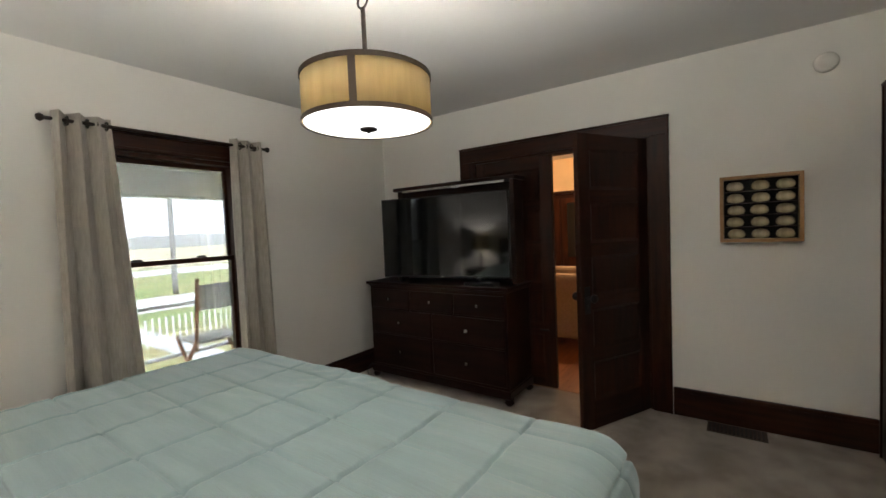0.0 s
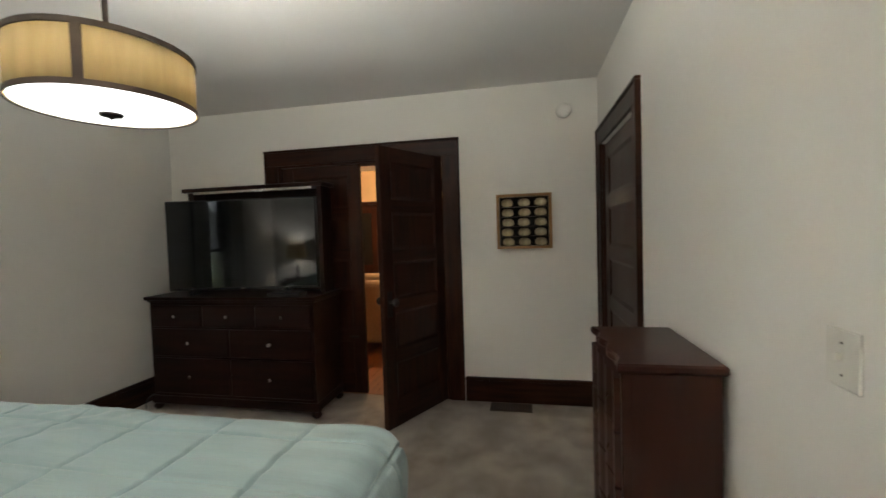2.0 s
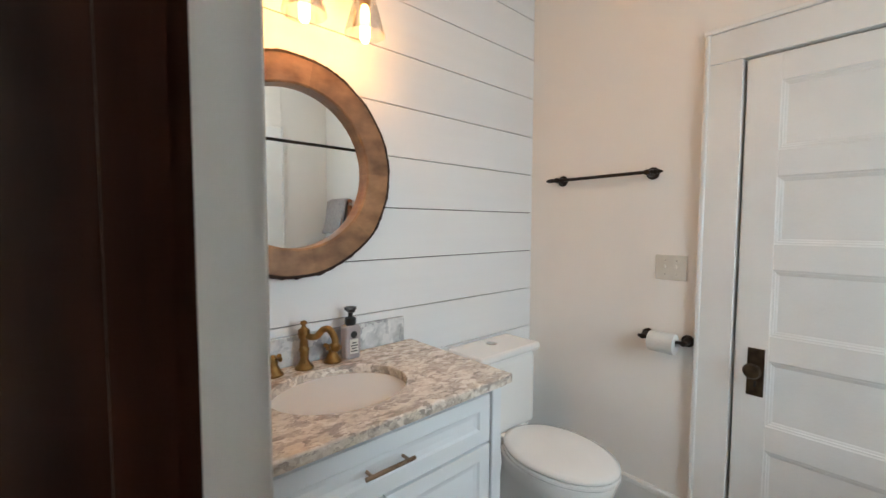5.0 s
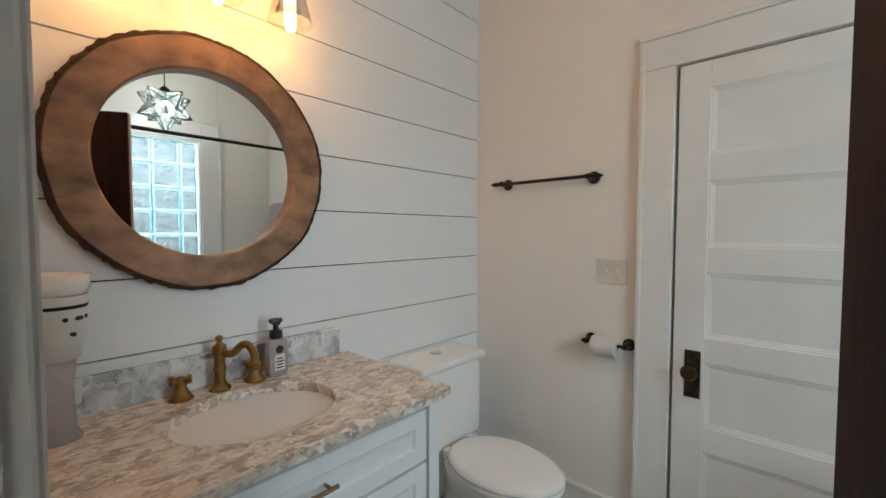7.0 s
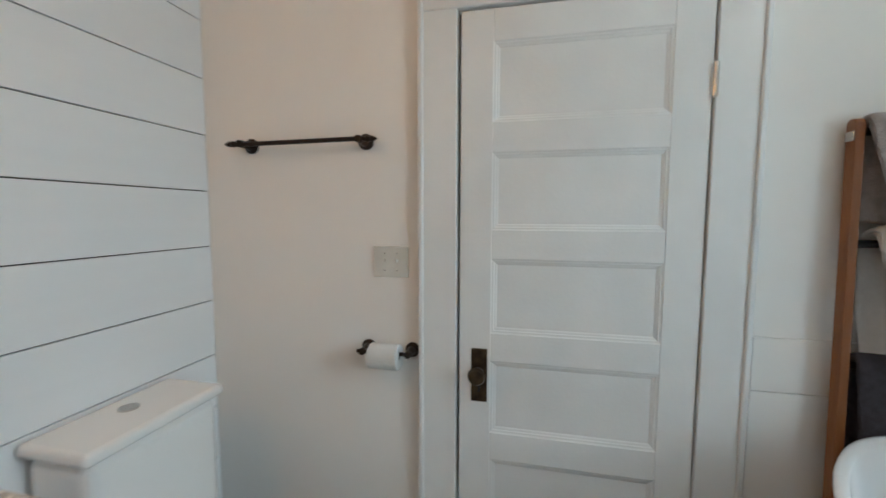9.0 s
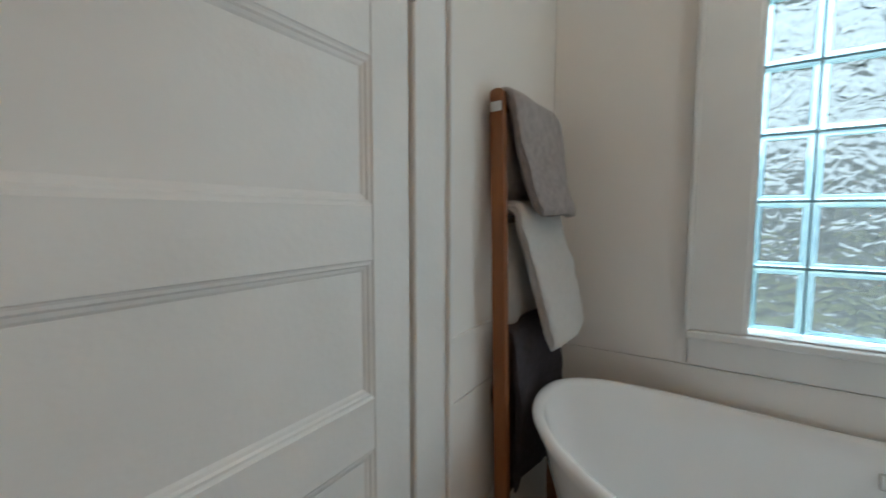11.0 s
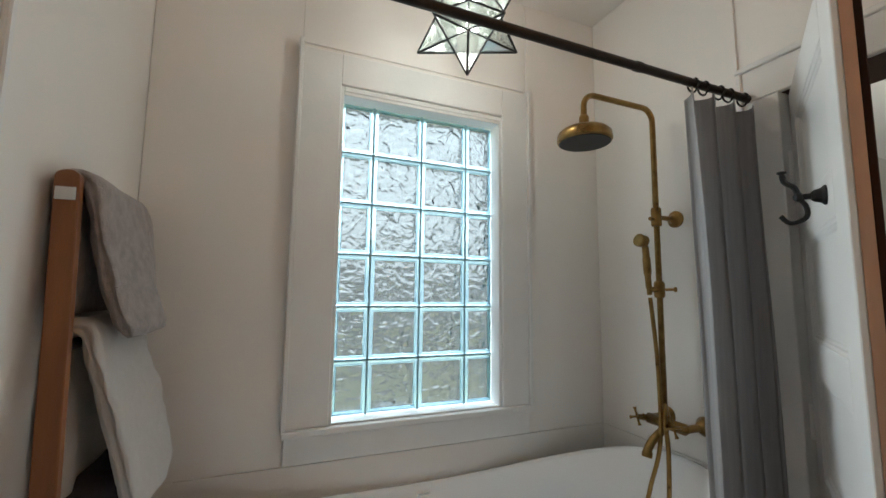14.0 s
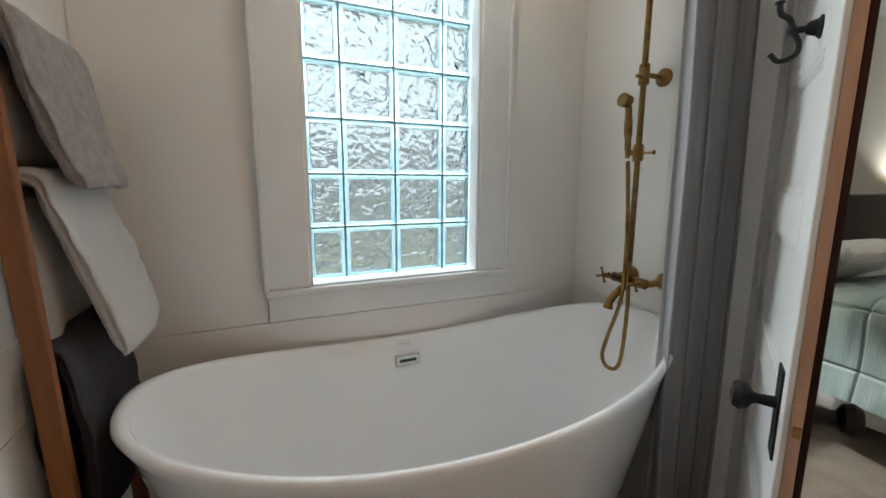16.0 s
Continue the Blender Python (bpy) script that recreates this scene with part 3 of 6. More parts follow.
# white door in the bath's far wall: its face stands just behind the casing
white_door = tagged(new("door_white"), "white painted five-panel door, closed, with an old brass lock plate", "door", kind="structure")
wdw, wdh = WD1 - WD0 - 0.016, WD_H - 0.008
place(white_door, pose(BATH_E - 0.010, WD0 + 0.004, 0, 0, 0, 90),
      [("core", bx(0, wdw, -0.035, -0.012, 0, wdh), M_TRIM)] + door_skin(white_door, wdw, wdh, -0.012, 0.0, M_TRIM, bottom=0.287, first=0.10, rails=0.0975, stile=0.105))
knob_set(white_door, wdw - 0.068, 0.85, 0.0, 1, M_LOCK)
for hz in (0.25, 1.715):
    o = mesh("hinge", lt([(0.004, -0.006), (0.008, 0), (0.008, 0.09), (0.004, 0.096)], (-0.004, 0.006, hz), 10), M_CHROME)
    o.parent = white_door

# boards added behind the white door to keep sky light out of its gap
jamb4 = thing("door_jamb", "white painted stop behind the panel door", "trim", (BATH_E, WD0, 0), kind="structure")
for ya, yb, za, zb in ((WD0 + 0.001, WD0 + 0.03, 0, WD_H - 0.001), (WD1 - 0.04, WD1 - 0.001, 0, WD_H - 0.001), (WD0 + 0.03, WD1 - 0.04, WD_H - 0.03, WD_H - 0.001)):
    part("door_stop", bx(BATH_E + 0.028, BATH_E + 0.11, ya, yb, za, zb), M_TRIM, jamb4)

# bathroom door, standing open into the bath
bath_door = tagged(new("door_bathroom"), "open panel door, white on the bath side and dark stained behind", "door", kind="structure")
bdw, bdh = 0.652, 2.02
place(bath_door, pose(BATH_W - 0.018, DOOR_S + 0.008, 0.01, 0, 0, 90 - LEAF),
      [("core", bx(0, bdw, 0.012, 0.030, 0, bdh), M_EDGE)] + door_skin(bath_door, bdw - 0.001, bdh, 0.012, 0.0, M_TRIM) + door_skin(bath_door, bdw - 0.001, bdh, 0.030, 0.042, M_DARK))
knob_set(bath_door, bdw - 0.06, 0.89, 0.0, -1, M_IRON)
knob_set(bath_door, bdw - 0.06, 0.89, 0.042, 1, M_IRON)
for nm, bm, mt in (("latch_plate", bx(bdw - 0.001, bdw + 0.003, 0.013, 0.029, 0.82, 0.92), M_EDGE), ("latch", bx(bdw, bdw + 0.008, 0.015, 0.027, 0.86, 0.88), M_BRASS)):
    o = mesh(nm, bm, mt)
    o.parent = bath_door
for hz in (0.22, 1.0, 1.75):
    o = mesh("hinge", lt([(0.004, -0.006), (0.008, 0), (0.008, 0.09), (0.004, 0.096)], (-0.006, -0.006, hz), 10), M_TRIM)
    o.parent = bath_door
# coat hook on the leaf
hook = tagged(new("coat_hook"), "black iron double coat hook screwed to the white door", "hook")
hm = pose(BATH_W - 0.018, DOOR_S + 0.008, 0.01, 0, 0, 90 - LEAF) @ pose(0.47, 0, 1.61) @ Matrix.Diagonal((0.7, 0.7, 0.7, 1))
place(hook, hm, [
    ("rose", lt([(0.03, 0), (0.03, 0.004), (0.022, 0.012), (0.018, 0.026), (0.012, 0.034)], (0, 0, 0), 20, (90, 0, 0)), M_IRON),
    ("stem", tb([(0, -0.02, 0), (0, -0.06, 0)], 0.009), M_IRON),
    ("boss", lt([(0.004, -0.014), (0.014, -0.006), (0.014, 0.006), (0.004, 0.014)], (0, -0.062, 0), 14, (90, 0, 0)), M_IRON),
    ("upper_prong", tb(curve_pts([(0, -0.062, 0), (0, -0.07, 0.03), (0, -0.092, 0.05), (0, -0.098, 0.075)]), [0.008] * 24 + [0.006], 8), M_IRON),
    ("prong_tip", lt([(0.006, 0), (0.013, 0.004), (0.012, 0.009), (0.004, 0.011)], (0, -0.098, 0.075), 14), M_IRON),
    ("lower_prong", tb(curve_pts([(0, -0.062, 0), (0, -0.045, -0.035), (0, -0.05, -0.066), (0, -0.085, -0.078), (0, -0.108, -0.055)]), 0.007, 8), M_IRON)])

# double doors
dd_left = tagged(new("door_double"), "dark mahogany panel door leaf, closed, behind the dresser", "door", kind="structure")
ddw, ddh = 0.738, 2.03
place(dd_left, pose(DD_L + 0.022, BED_N + 0.03, 0.01), [("core", bx(0, ddw, 0.0, 0.03, 0, ddh), M_DARK)] + door_skin(dd_left, ddw, ddh, 0.0, -0.012, M_DARK, n=5, lvl=M_DARKH))
o = mesh("bolt", bx(ddw - 0.14, ddw - 0.06, -0.02, -0.012, 0.50, 0.515), M_IRON)
o.parent = dd_left
dd_right = tagged(new("door_double"), "dark mahogany panel door leaf, standing open over the carpet", "door", kind="structure")
drw = 0.70
place(dd_right, pose(0.338, BED_N - 0.013, 0.012, 0, 0, 243), [("hinge", bx(-0.02, 0.0, -0.012, 0.006, zz - 0.05, zz + 0.05, bevel=0.003), M_BRONZE) for zz in (0.22, 1.02, 1.80)] + [("core", bx(0, drw, -0.018, 0.0, 0, ddh), M_DARK)] + door_skin(dd_right, drw, ddh, 0.0, 0.012, M_DARK, n=5, lvl=M_DARKH)
      + door_skin(dd_right, drw, ddh, -0.018, -0.030, M_DARK, n=5, lvl=M_DARKH))
knob_set(dd_right, drw - 0.055, 0.92, 0.012, 1, M_IRON)
knob_set(dd_right, drw - 0.055, 0.92, -0.030, -1, M_IRON)
# closet door
clo = tagged(new("door_closet"), "dark mahogany five-panel closet door, closed", "door", kind="structure")
clw = CLO1 - 0.045 - CLO0
place(clo, pose(BED_E + 0.03, CLO0 + 0.002, 0.008, 0, 0, 90), [("core", bx(0, clw, -0.03, 0, 0, 2.015), M_DARK)] + door_skin(clo, clw - 0.004, 2.015, 0.0, 0.012, M_DARK, lvl=M_DARKH))

# shiplap boards
north = bpy.data.objects["wall_bath_north"]
zs = [0.0, 0.178, 0.392, 0.606, 0.819, 1.036, 1.25, 1.463, 1.675, 1.884, 2.097, 2.309, 2.522, BCEIL]
for i, (z0, z1) in enumerate(zip(zs, zs[1:])):
    part("plank", bx(BATH_W + 0.001, BATH_E - 0.001, BATH_N, BATH_N + 0.0115, z0 + 0.0021, z1 - 0.0021, bevel=0.0008), M_SHIP, north)

# wall panels round the tub with a ledge line
south = bpy.data.objects["wall_bath_south"]
for x0, x1, z0, z1 in ((BATH_W + 0.002, 2.160, 0.832, BCEIL), (3.130, BATH_E - 0.002, 0.832, BCEIL), (BATH_W + 0.002, BATH_E - 0.002, 0.0, 0.829), (2.178, 3.127, 2.322, BCEIL)):
    part("panel", bx(x0, x1, BATH_S + 0.0005, BATH_S + 0.008, z0, z1, bevel=0.001), M_BWALL, south)
westb = bpy.data.objects["wall_bath_west"]
part("panel", bx(BATH_W + 0.0005, BATH_W + 0.008, BATH_S + 0.009, 0.09, 0, 0.829, bevel=0.001), M_BWALL, westb)
part("panel", bx(BATH_W + 0.0005, BATH_W + 0.008, BATH_S + 0.009, 0.09, 0.832, BCEIL, bevel=0.001), M_BWALL, westb)
eastb = bpy.data.objects["wall_bath_east"]
for z0, z1 in ((0.205, 0.52), (0.523, 0.857), (0.86, 1.02)):
    part("panel", bx(BATH_E - 0.008, BATH_E - 0.0005, BATH_S + 0.009, WD0 - 0.14, z0, z1, bevel=0.001), M_BWALL, eastb)

# ---- bathroom window of glass blocks ----
gw = thing("window_glass_block", "glass block window with pale blue joints in a white frame", "window", (2.64, BATH_S, GBZ0), kind="structure")
wt = 0.115
CL, CR = GBX1 + 0.142, GBX0 - 0.127
part("casing_side", bx(GBX1, CL, BATH_S, BATH_S + 0.022, GBZ0 - 0.006, 2.30, bevel=0.003), M_TRIM, gw)
part("casing_side", bx(CR, GBX0, BATH_S, BATH_S + 0.022, GBZ0 - 0.006, 2.30, bevel=0.003), M_TRIM, gw)
part("casing_head", bx(GBX0, GBX1, BATH_S, BATH_S + 0.022, GBZ1 + 0.035, 2.30, bevel=0.003), M_TRIM, gw)
for a, o_ in ((CL - 0.004, 0.046), (CR - 0.012, 0.036)):
    part("backband", bx(a, a + 0.016, BATH_S, BATH_S + o_, GBZ0 - 0.006, 2.318, bevel=0.004, seg=2), M_TRIM, gw)
part("window_sill", bx(CR - 0.008, CL + 0.008, BATH_S, BATH_S + 0.04, GBZ0 - 0.03, GBZ0 - 0.006, bevel=0.005, seg=2), M_TRIM, gw)
part("apron", bx(CR, CL, BATH_S + 0.008, BATH_S + 0.022, 0.835, GBZ0 - 0.03, bevel=0.002), M_TRIM, gw)
for x0, x1, z0, z1 in ((GBX0 - 0.01, GBX0 + 0.012, GBZ0 - 0.006, GBZ1 + 0.035), (GBX1 - 0.012, GBX1 + 0.01, GBZ0 - 0.006, GBZ1 + 0.035), (GBX0 + 0.012, GBX1 - 0.012, GBZ1, GBZ1 + 0.035), (GBX0 + 0.012, GBX1 - 0.012, GBZ0 - 0.006, GBZ0)):
    part("window_frame", bx(x0, x1, BATH_S - 0.055, BATH_S + 0.012, z0, z1, bevel=0.002), M_TRIM, gw)
part("stop_bead", bx(GBX0 + 0.012, GBX1 - 0.012, BATH_S + 0.004, BATH_S + 0.017, GBZ1 + 0.012, GBZ1 + 0.03, bevel=0.003), M_TRIM, gw)
cols = [0.0, 0.132, 0.335, 0.538, 0.666]
x_left = GBX1 - 0.012
rows = 6
rh = (GBZ1 - GBZ0) / rows
for c in range(4):
    for r in range(rows):
        x1, x0 = x_left - cols[c], x_left - cols[c + 1]
        z0, z1 = GBZ0 + r * rh, GBZ0 + (r + 1) * rh
        j = 0.004
        bm = bmesh.new()
        fy, by = BATH_S - 0.05, BATH_S - 0.125
        lp = []
        for ins, yy in ((j, by), (j, fy - 0.004), (j + 0.006, fy), (j + 0.011, fy), (j + 0.015, fy - 0.005)):
            lp.append([bm.verts.new(p) for p in ((x0 + ins, yy, z0 + ins), (x1 - ins, yy, z0 + ins), (x1 - ins, yy, z1 - ins), (x0 + ins, yy, z1 - ins))])
        for l0, l1 in zip(lp, lp[1:]):
            for k in range(4):
                bm.faces.new((l0[k], l0[(k + 1) % 4], l1[(k + 1) % 4], l1[k]))
        blk = part("glass_block", bm, M_BEDGE, gw)
        blk.visible_shadow = False
        i2 = j + 0.0148
        pn = part("block_face", bx(x0 + i2, x1 - i2, fy - 0.016, fy - 0.004, z0 + i2, z1 - i2), M_BLOCK, blk)
        pn.visible_shadow = False
for c in cols[1:-1]:
    part("joint", bx(x_left - c - 0.0035, x_left - c + 0.0035, BATH_S - 0.12, BATH_S - 0.053, GBZ0, GBZ1), M_GBJ, gw)
for r in range(1, rows):
    part("joint", bx(x_left - cols[-1], x_left, BATH_S - 0.12, BATH_S - 0.0535, GBZ0 + r * rh - 0.0035, GBZ0 + r * rh + 0.0035), M_GBJ, gw)

# ---- bedroom window ----
bw = thing("window_bedroom", "dark stained double-hung sash window looking onto a porch", "window", (BED_W, WIN[0], WIN[2]), kind="structure")
y0, y1, z0, z1 = WIN
f = BED_W
part("casing_side", bx(f, f + 0.02, y0 - 0.11, y0, z0 - 0.03, z1, bevel=0.003), M_DARK, bw)
part("casing_side", bx(f, f + 0.02, y1, y1 + 0.11, z0 - 0.03, z1, bevel=0.003), M_DARK, bw)
part("casing_head", bx(f, f + 0.022, y0 - 0.11, y1 + 0.11, z1, z1 + 0.11, bevel=0.003), M_DARKH, bw)
part("head_mould", bx(f, f + 0.045, y0 - 0.125, y1 + 0.125, z1 + 0.11, z1 + 0.135, bevel=0.008, seg=2), M_DARKH, bw)
part("head_bead", bx(f + 0.02, f + 0.035, y0 - 0.115, y1 + 0.115, z1 + 0.005, z1 + 0.025, bevel=0.005, seg=2), M_DARKH, bw)
part("window_sill", bx(f - 0.14, f + 0.05, y0 - 0.12, y1 + 0.12, z0 - 0.03, z0, bevel=0.006, seg=2), M_DARKH, bw)
for a0, a1, b0, b1 in ((y0, y0 + 0.03, z0, z1), (y1 - 0.03, y1, z0, z1), (y0 + 0.03, y1 - 0.03, z1 - 0.03, z1)):
    part("window_frame", bx(f - 0.13, f, a0, a1, b0, b1), M_DARK, bw)
MR = 1.285
for nm, xx, b0, b1 in (("upper_sash", f - 0.075, MR - 0.015, z1 - 0.03), ("lower_sash", f - 0.035, z0, MR + 0.02)):
    bm = bmesh.new()
    s = 0.022
    box(bm, xx - 0.03, xx, y0 + 0.03, y0 + 0.03 + s, b0, b1)
    box(bm, xx - 0.03, xx, y1 - 0.03 - s, y1 - 0.03, b0, b1)
    box(bm, xx - 0.03, xx, y0 + 0.03 + s, y1 - 0.03 - s, b1 - 0.032, b1)
    box(bm, xx - 0.03, xx, y0 + 0.03 + s, y1 - 0.03 - s, b0, b0 + 0.03)
    sash = part(nm, bm, M_DARKH, bw)
    pn = part("pane", bx(xx - 0.017, xx - 0.013, y0 + 0.03 + s, y1 - 0.03 - s, b0 + 0.03, b1 - 0.032), M_PANE, sash)
    pn.visible_shadow = False
for yy in (y0 + 0.18, y1 - 0.27):
    part("sash_lock", bx(f - 0.05, f - 0.02, yy - 0.03, yy + 0.03, MR + 0.021, MR + 0.036, bevel=0.005), M_BRONZE, bw)
# ---- bedroom things ----
# bed with quilted comforter
BX0, BX1, BY0, BY1, BZ = -1.48, 0.515, -0.50, 1.60, 0.80
bed = thing("bed", "king bed with a sage green quilted comforter, made", "bed", ((BX0 + BX1) / 2, (BY0 + BY1) / 2, 0))
part("box_spring", bx(BX0 + 0.06, BX1 - 0.06, BY0 + 0.02, BY1 - 0.06, 0.12, 0.40, bevel=0.03, seg=2), M_SHEET, bed)
part("mattress", bx(BX0 + 0.05, BX1 - 0.05, BY0 + 0.02, BY1 - 0.05, 0.40, BZ - 0.05, bevel=0.05, seg=3), M_SHEET, bed)
for px in (BX0 + 0.1, BX1 - 0.16):
    for py in (BY0 + 0.06, BY1 - 0.16):
        part("leg", bx(px, px + 0.06, py, py + 0.06, 0, 0.12, bevel=0.004), M_ESP, bed)
part("headboard", bx(BX0 - 0.03, BX1 + 0.03, BY0 - 0.07, BY0 - 0.01, 0.1, 1.25, bevel=0.015, seg=2), M_ESP, bed)


def comforter(u, v):
    hang = 0.55
    wx, wy = BX1 - BX0, BY1 - BY0 - 0.35
    s, t = -hang + u * (wx + 2 * hang), v * (wy + hang)
    os_ = min(0, s) + max(0, s - wx)
    ot = max(0, t - wy)
    o = math.hypot(os_, ot)
    r = 0.11
    ang = min(o / r, math.pi / 2)
    g, h = r * math.sin(ang), r * (1 - math.cos(ang)) + max(0, o - r * math.pi / 2)
    dx, dy = (os_ / o, ot / o) if o > 1e-6 else (0, 0)
    cell_s, cell_t = 0.30, 0.24
    ds = abs((s / cell_s + 0.5) % 1 - 0.5) * cell_s
    dt = abs((t / cell_t + 0.5) % 1 - 0.5) * cell_t
    seam = 0.013 * math.exp(-(ds / 0.006) ** 2) + 0.012 * math.exp(-(dt / 0.0055) ** 2) * (0.45 + 0.55 * (noise.noise((s * 1.3, t * 5, 8.0)) > -0.15))
    puff = 0.004 * min(1, ds / 0.11) ** 0.6 * min(1, dt / 0.09) ** 0.6
    wr = 0.007 * noise.noise((s * 3, t * 4, 0.3)) + 0.0050 * noise.noise((s * 5, t * 24, 1.3)) + 0.006 * max(0, noise.noise((s * 1.7, t * 1.9, 7.7)) - 0.25) * noise.noise((s * 16, t * 24, 2.2)) * 8 + 0.010 * noise.noise((s * 1.1, t * 1.2, 5.0))
    n_ = puff - seam + wr
    fold = 0.03 * math.sin(7 * (s + t)) * min(1, h / 0.4) if h > 0 else 0
    cx = min(max(s, 0), wx)
    cy = min(t, wy)
    return Vector((BX0 + cx + dx * (g + n_ * math.sin(ang) + fold), BY0 + 0.35 + cy + dy * (g + n_ * math.sin(ang) + fold), BZ - h + n_ * math.cos(ang) - 0.02 * (1 - math.exp(-((s - wx / 2) / 1.3) ** 4))))


part("comforter", sheet(comforter, 640, 500), M_QUILT, bed, "sage green box-stitched comforter", smooth=True)


def pillow(cx, cy, cz, w, d, h, material, turn=0.0):
    def f(u, v):
        a, b = 2 * u - 1, 2 * v - 1
        e = max(0.0, (1 - abs(a) ** 3.5) * (1 - abs(b) ** 3.5))
        return Vector((a * w / 2 * (1 - 0.06 * (1 - b * b)), b * d / 2 * (1 - 0.06 * (1 - a * a)), h / 2 * e ** 0.5 + 0.006 * noise.noise((a * 3, b * 3, cx))))
    bm = sheet(f, 22, 16)
    lower = sheet(lambda u, v: Vector((f(u, v).x, f(u, v).y, -0.7 * f(u, v).z)), 22, 16)
    me = bpy.data.meshes.new("tmp")
    lower.to_mesh(me)
    lower.free()
    bm.from_mesh(me)
    bpy.data.meshes.remove(me)
    bmesh.ops.remove_doubles(bm, verts=bm.verts, dist=0.002)
    bmesh.ops.transform(bm, matrix=pose(cx, cy, cz, 28, 0, turn), verts=bm.verts)
    return tagged(mesh("pillow", bm, material, smooth=True), "plump pillow leaning on the headboard of the bed", "pillow", "pillows on the bed")


for i, cx in enumerate((-1.0, 0.06)):
    pillow(cx, BY0 + 0.2, BZ + 0.06, 0.85, 0.46, 0.2, M_SHEET)
    pillow(cx, BY0 + 0.36, BZ + 0.1, 0.62, 0.42, 0.18, M_TOWW)

# bedside tables and lamps
def bedside(cx, watts):
    ns = thing("nightstand", "espresso wood nightstand beside the bed", "nightstand", (cx, -0.5, 0), "nightstands")
    part("top", bx(cx - 0.26, cx + 0.26, -0.73, -0.29, 0.66, 0.69, bevel=0.004), M_ESP, ns)
    part("body", bx(cx - 0.24, cx + 0.24, -0.72, -0.31, 0.1, 0.66, bevel=0.003), M_ESP, ns)
    for z0 in (0.14, 0.41):
        dr = part("drawer", bx(cx - 0.22, cx + 0.22, -0.31, -0.295, z0, z0 + 0.23, bevel=0.003), M_ESP, ns)
        part("knob", lt([(0.006, 0), (0.006, 0.015), (0.014, 0.02), (0.01, 0.028)], (cx, -0.296, z0 + 0.115), 12, (-90, 0, 0)), M_CHROME, dr)
    for px in (cx - 0.23, cx + 0.19):
        for py in (-0.71, -0.36):
            part("leg", bx(px, px + 0.04, py, py + 0.04, 0, 0.1), M_ESP, ns)
    tl = thing("table_lamp", "lit table lamp with a drum shade on the nightstand", "lamp", (cx, -0.52, 0.69), "bedside lamps")
    part("base", lt([(0.075, 0.69), (0.075, 0.705), (0.03, 0.72), (0.018, 0.76), (0.03, 0.82), (0.035, 0.88), (0.015, 0.94), (0.008, 1.02), (0.008, 1.14)], (cx, -0.52, 0)), M_BRONZE, tl, smooth=True)
    part("shade", lt([(0.17, 1.05), (0.14, 1.30)], (cx, -0.52, 0), 32, cap=False), M_FOIL, tl, solid=0.002)
    part("bulb", lt([(0.008, 1.13), (0.025, 1.17), (0.03, 1.20), (0.02, 1.23), (0.005, 1.24)], (cx, -0.52, 0), 14), M_SHADE, tl).visible_shadow = False
    lamp("bedside_light", (cx, -0.52, 1.20), watts, SOFT, 0.04)


# unseen east nightstand and lamp, added to brighten that side of the room
bedside(0.98, LAMP_EAST_FILL)
bedside(-1.86, LAMP_WEST)

# pendant drum
PX, PY = -0.138, 1.39
R_D, ZB, ZT = 0.212, 1.797, 1.95
pend = thing("pendant_lamp", "lit drum pendant with an amber linen shade and white diffuser", "lamp", (PX, PY, CEIL))
part("shade", lt([(R_D, ZB), (R_D, ZT)], (PX, PY, 0), 56, cap=False), M_FOIL, pend, "amber linen drum shade", smooth=True, solid=0.002)
part("band", lt([(R_D + 0.003, ZT - 0.012), (R_D + 0.003, ZT + 0.003)], (PX, PY, 0), 56, cap=False), M_BAND, pend, solid=0.003)
part("band", lt([(R_D + 0.003, ZB - 0.003), (R_D + 0.003, ZB + 0.012)], (PX, PY, 0), 56, cap=False), M_BAND, pend, solid=0.003)
for ang in (-56, 64, 184):
    part("ribbon", bx(R_D + 0.001, R_D + 0.004, -0.011, 0.011, ZB + 0.012, ZT - 0.012, m=pose(PX, PY, 0, 0, 0, ang)), M_BAND, pend)
part("diffuser", lt([(0.003, ZB - 0.012), (R_D * 0.5, ZB - 0.009), (R_D - 0.004, ZB + 0.001), (R_D - 0.004, ZB + 0.004)], (PX, PY, 0), 56), M_DIFF, pend, "glowing white diffuser", smooth=True)
part("finial", lt([(0.003, ZB - 0.03), (0.007, ZB - 0.026), (0.028, ZB - 0.02), (0.03, ZB - 0.014), (0.012, ZB - 0.011)], (PX, PY, 0), 20), M_BRONZE, pend, smooth=True)
part("stem", tb([(PX, PY, ZT - 0.06), (PX, PY, ZT + 0.23)], 0.008), M_BRONZE, pend)
part("collar", lt([(0.01, ZT + 0.02), (0.016, ZT + 0.03), (0.016, ZT + 0.045), (0.01, ZT + 0.05), (0.015, ZT + 0.07), (0.01, ZT + 0.085)], (PX, PY, 0), 14), M_BRONZE, pend)
part("ring", tb([(PX + 0.022 * math.cos(k * math.pi / 8), PY, ZT + 0.252 + 0.022 * math.sin(k * math.pi / 8)) for k in range(16)], 0.004, 8, True), M_BRONZE, pend)
part("chain", tb([(PX, PY, ZT + 0.27), (PX, PY, CEIL - 0.02)], 0.006), M_BRONZE, pend)
part("canopy", lt([(0.065, CEIL - 0.001), (0.06, CEIL - 0.015), (0.02, CEIL - 0.03), (0.008, CEIL - 0.034)], (PX, PY, 0)), M_BRONZE, pend)
part("spider", bx(PX - R_D, PX + R_D, PY - 0.004, PY + 0.004, ZT - 0.035, ZT - 0.029), M_BRONZE, pend)
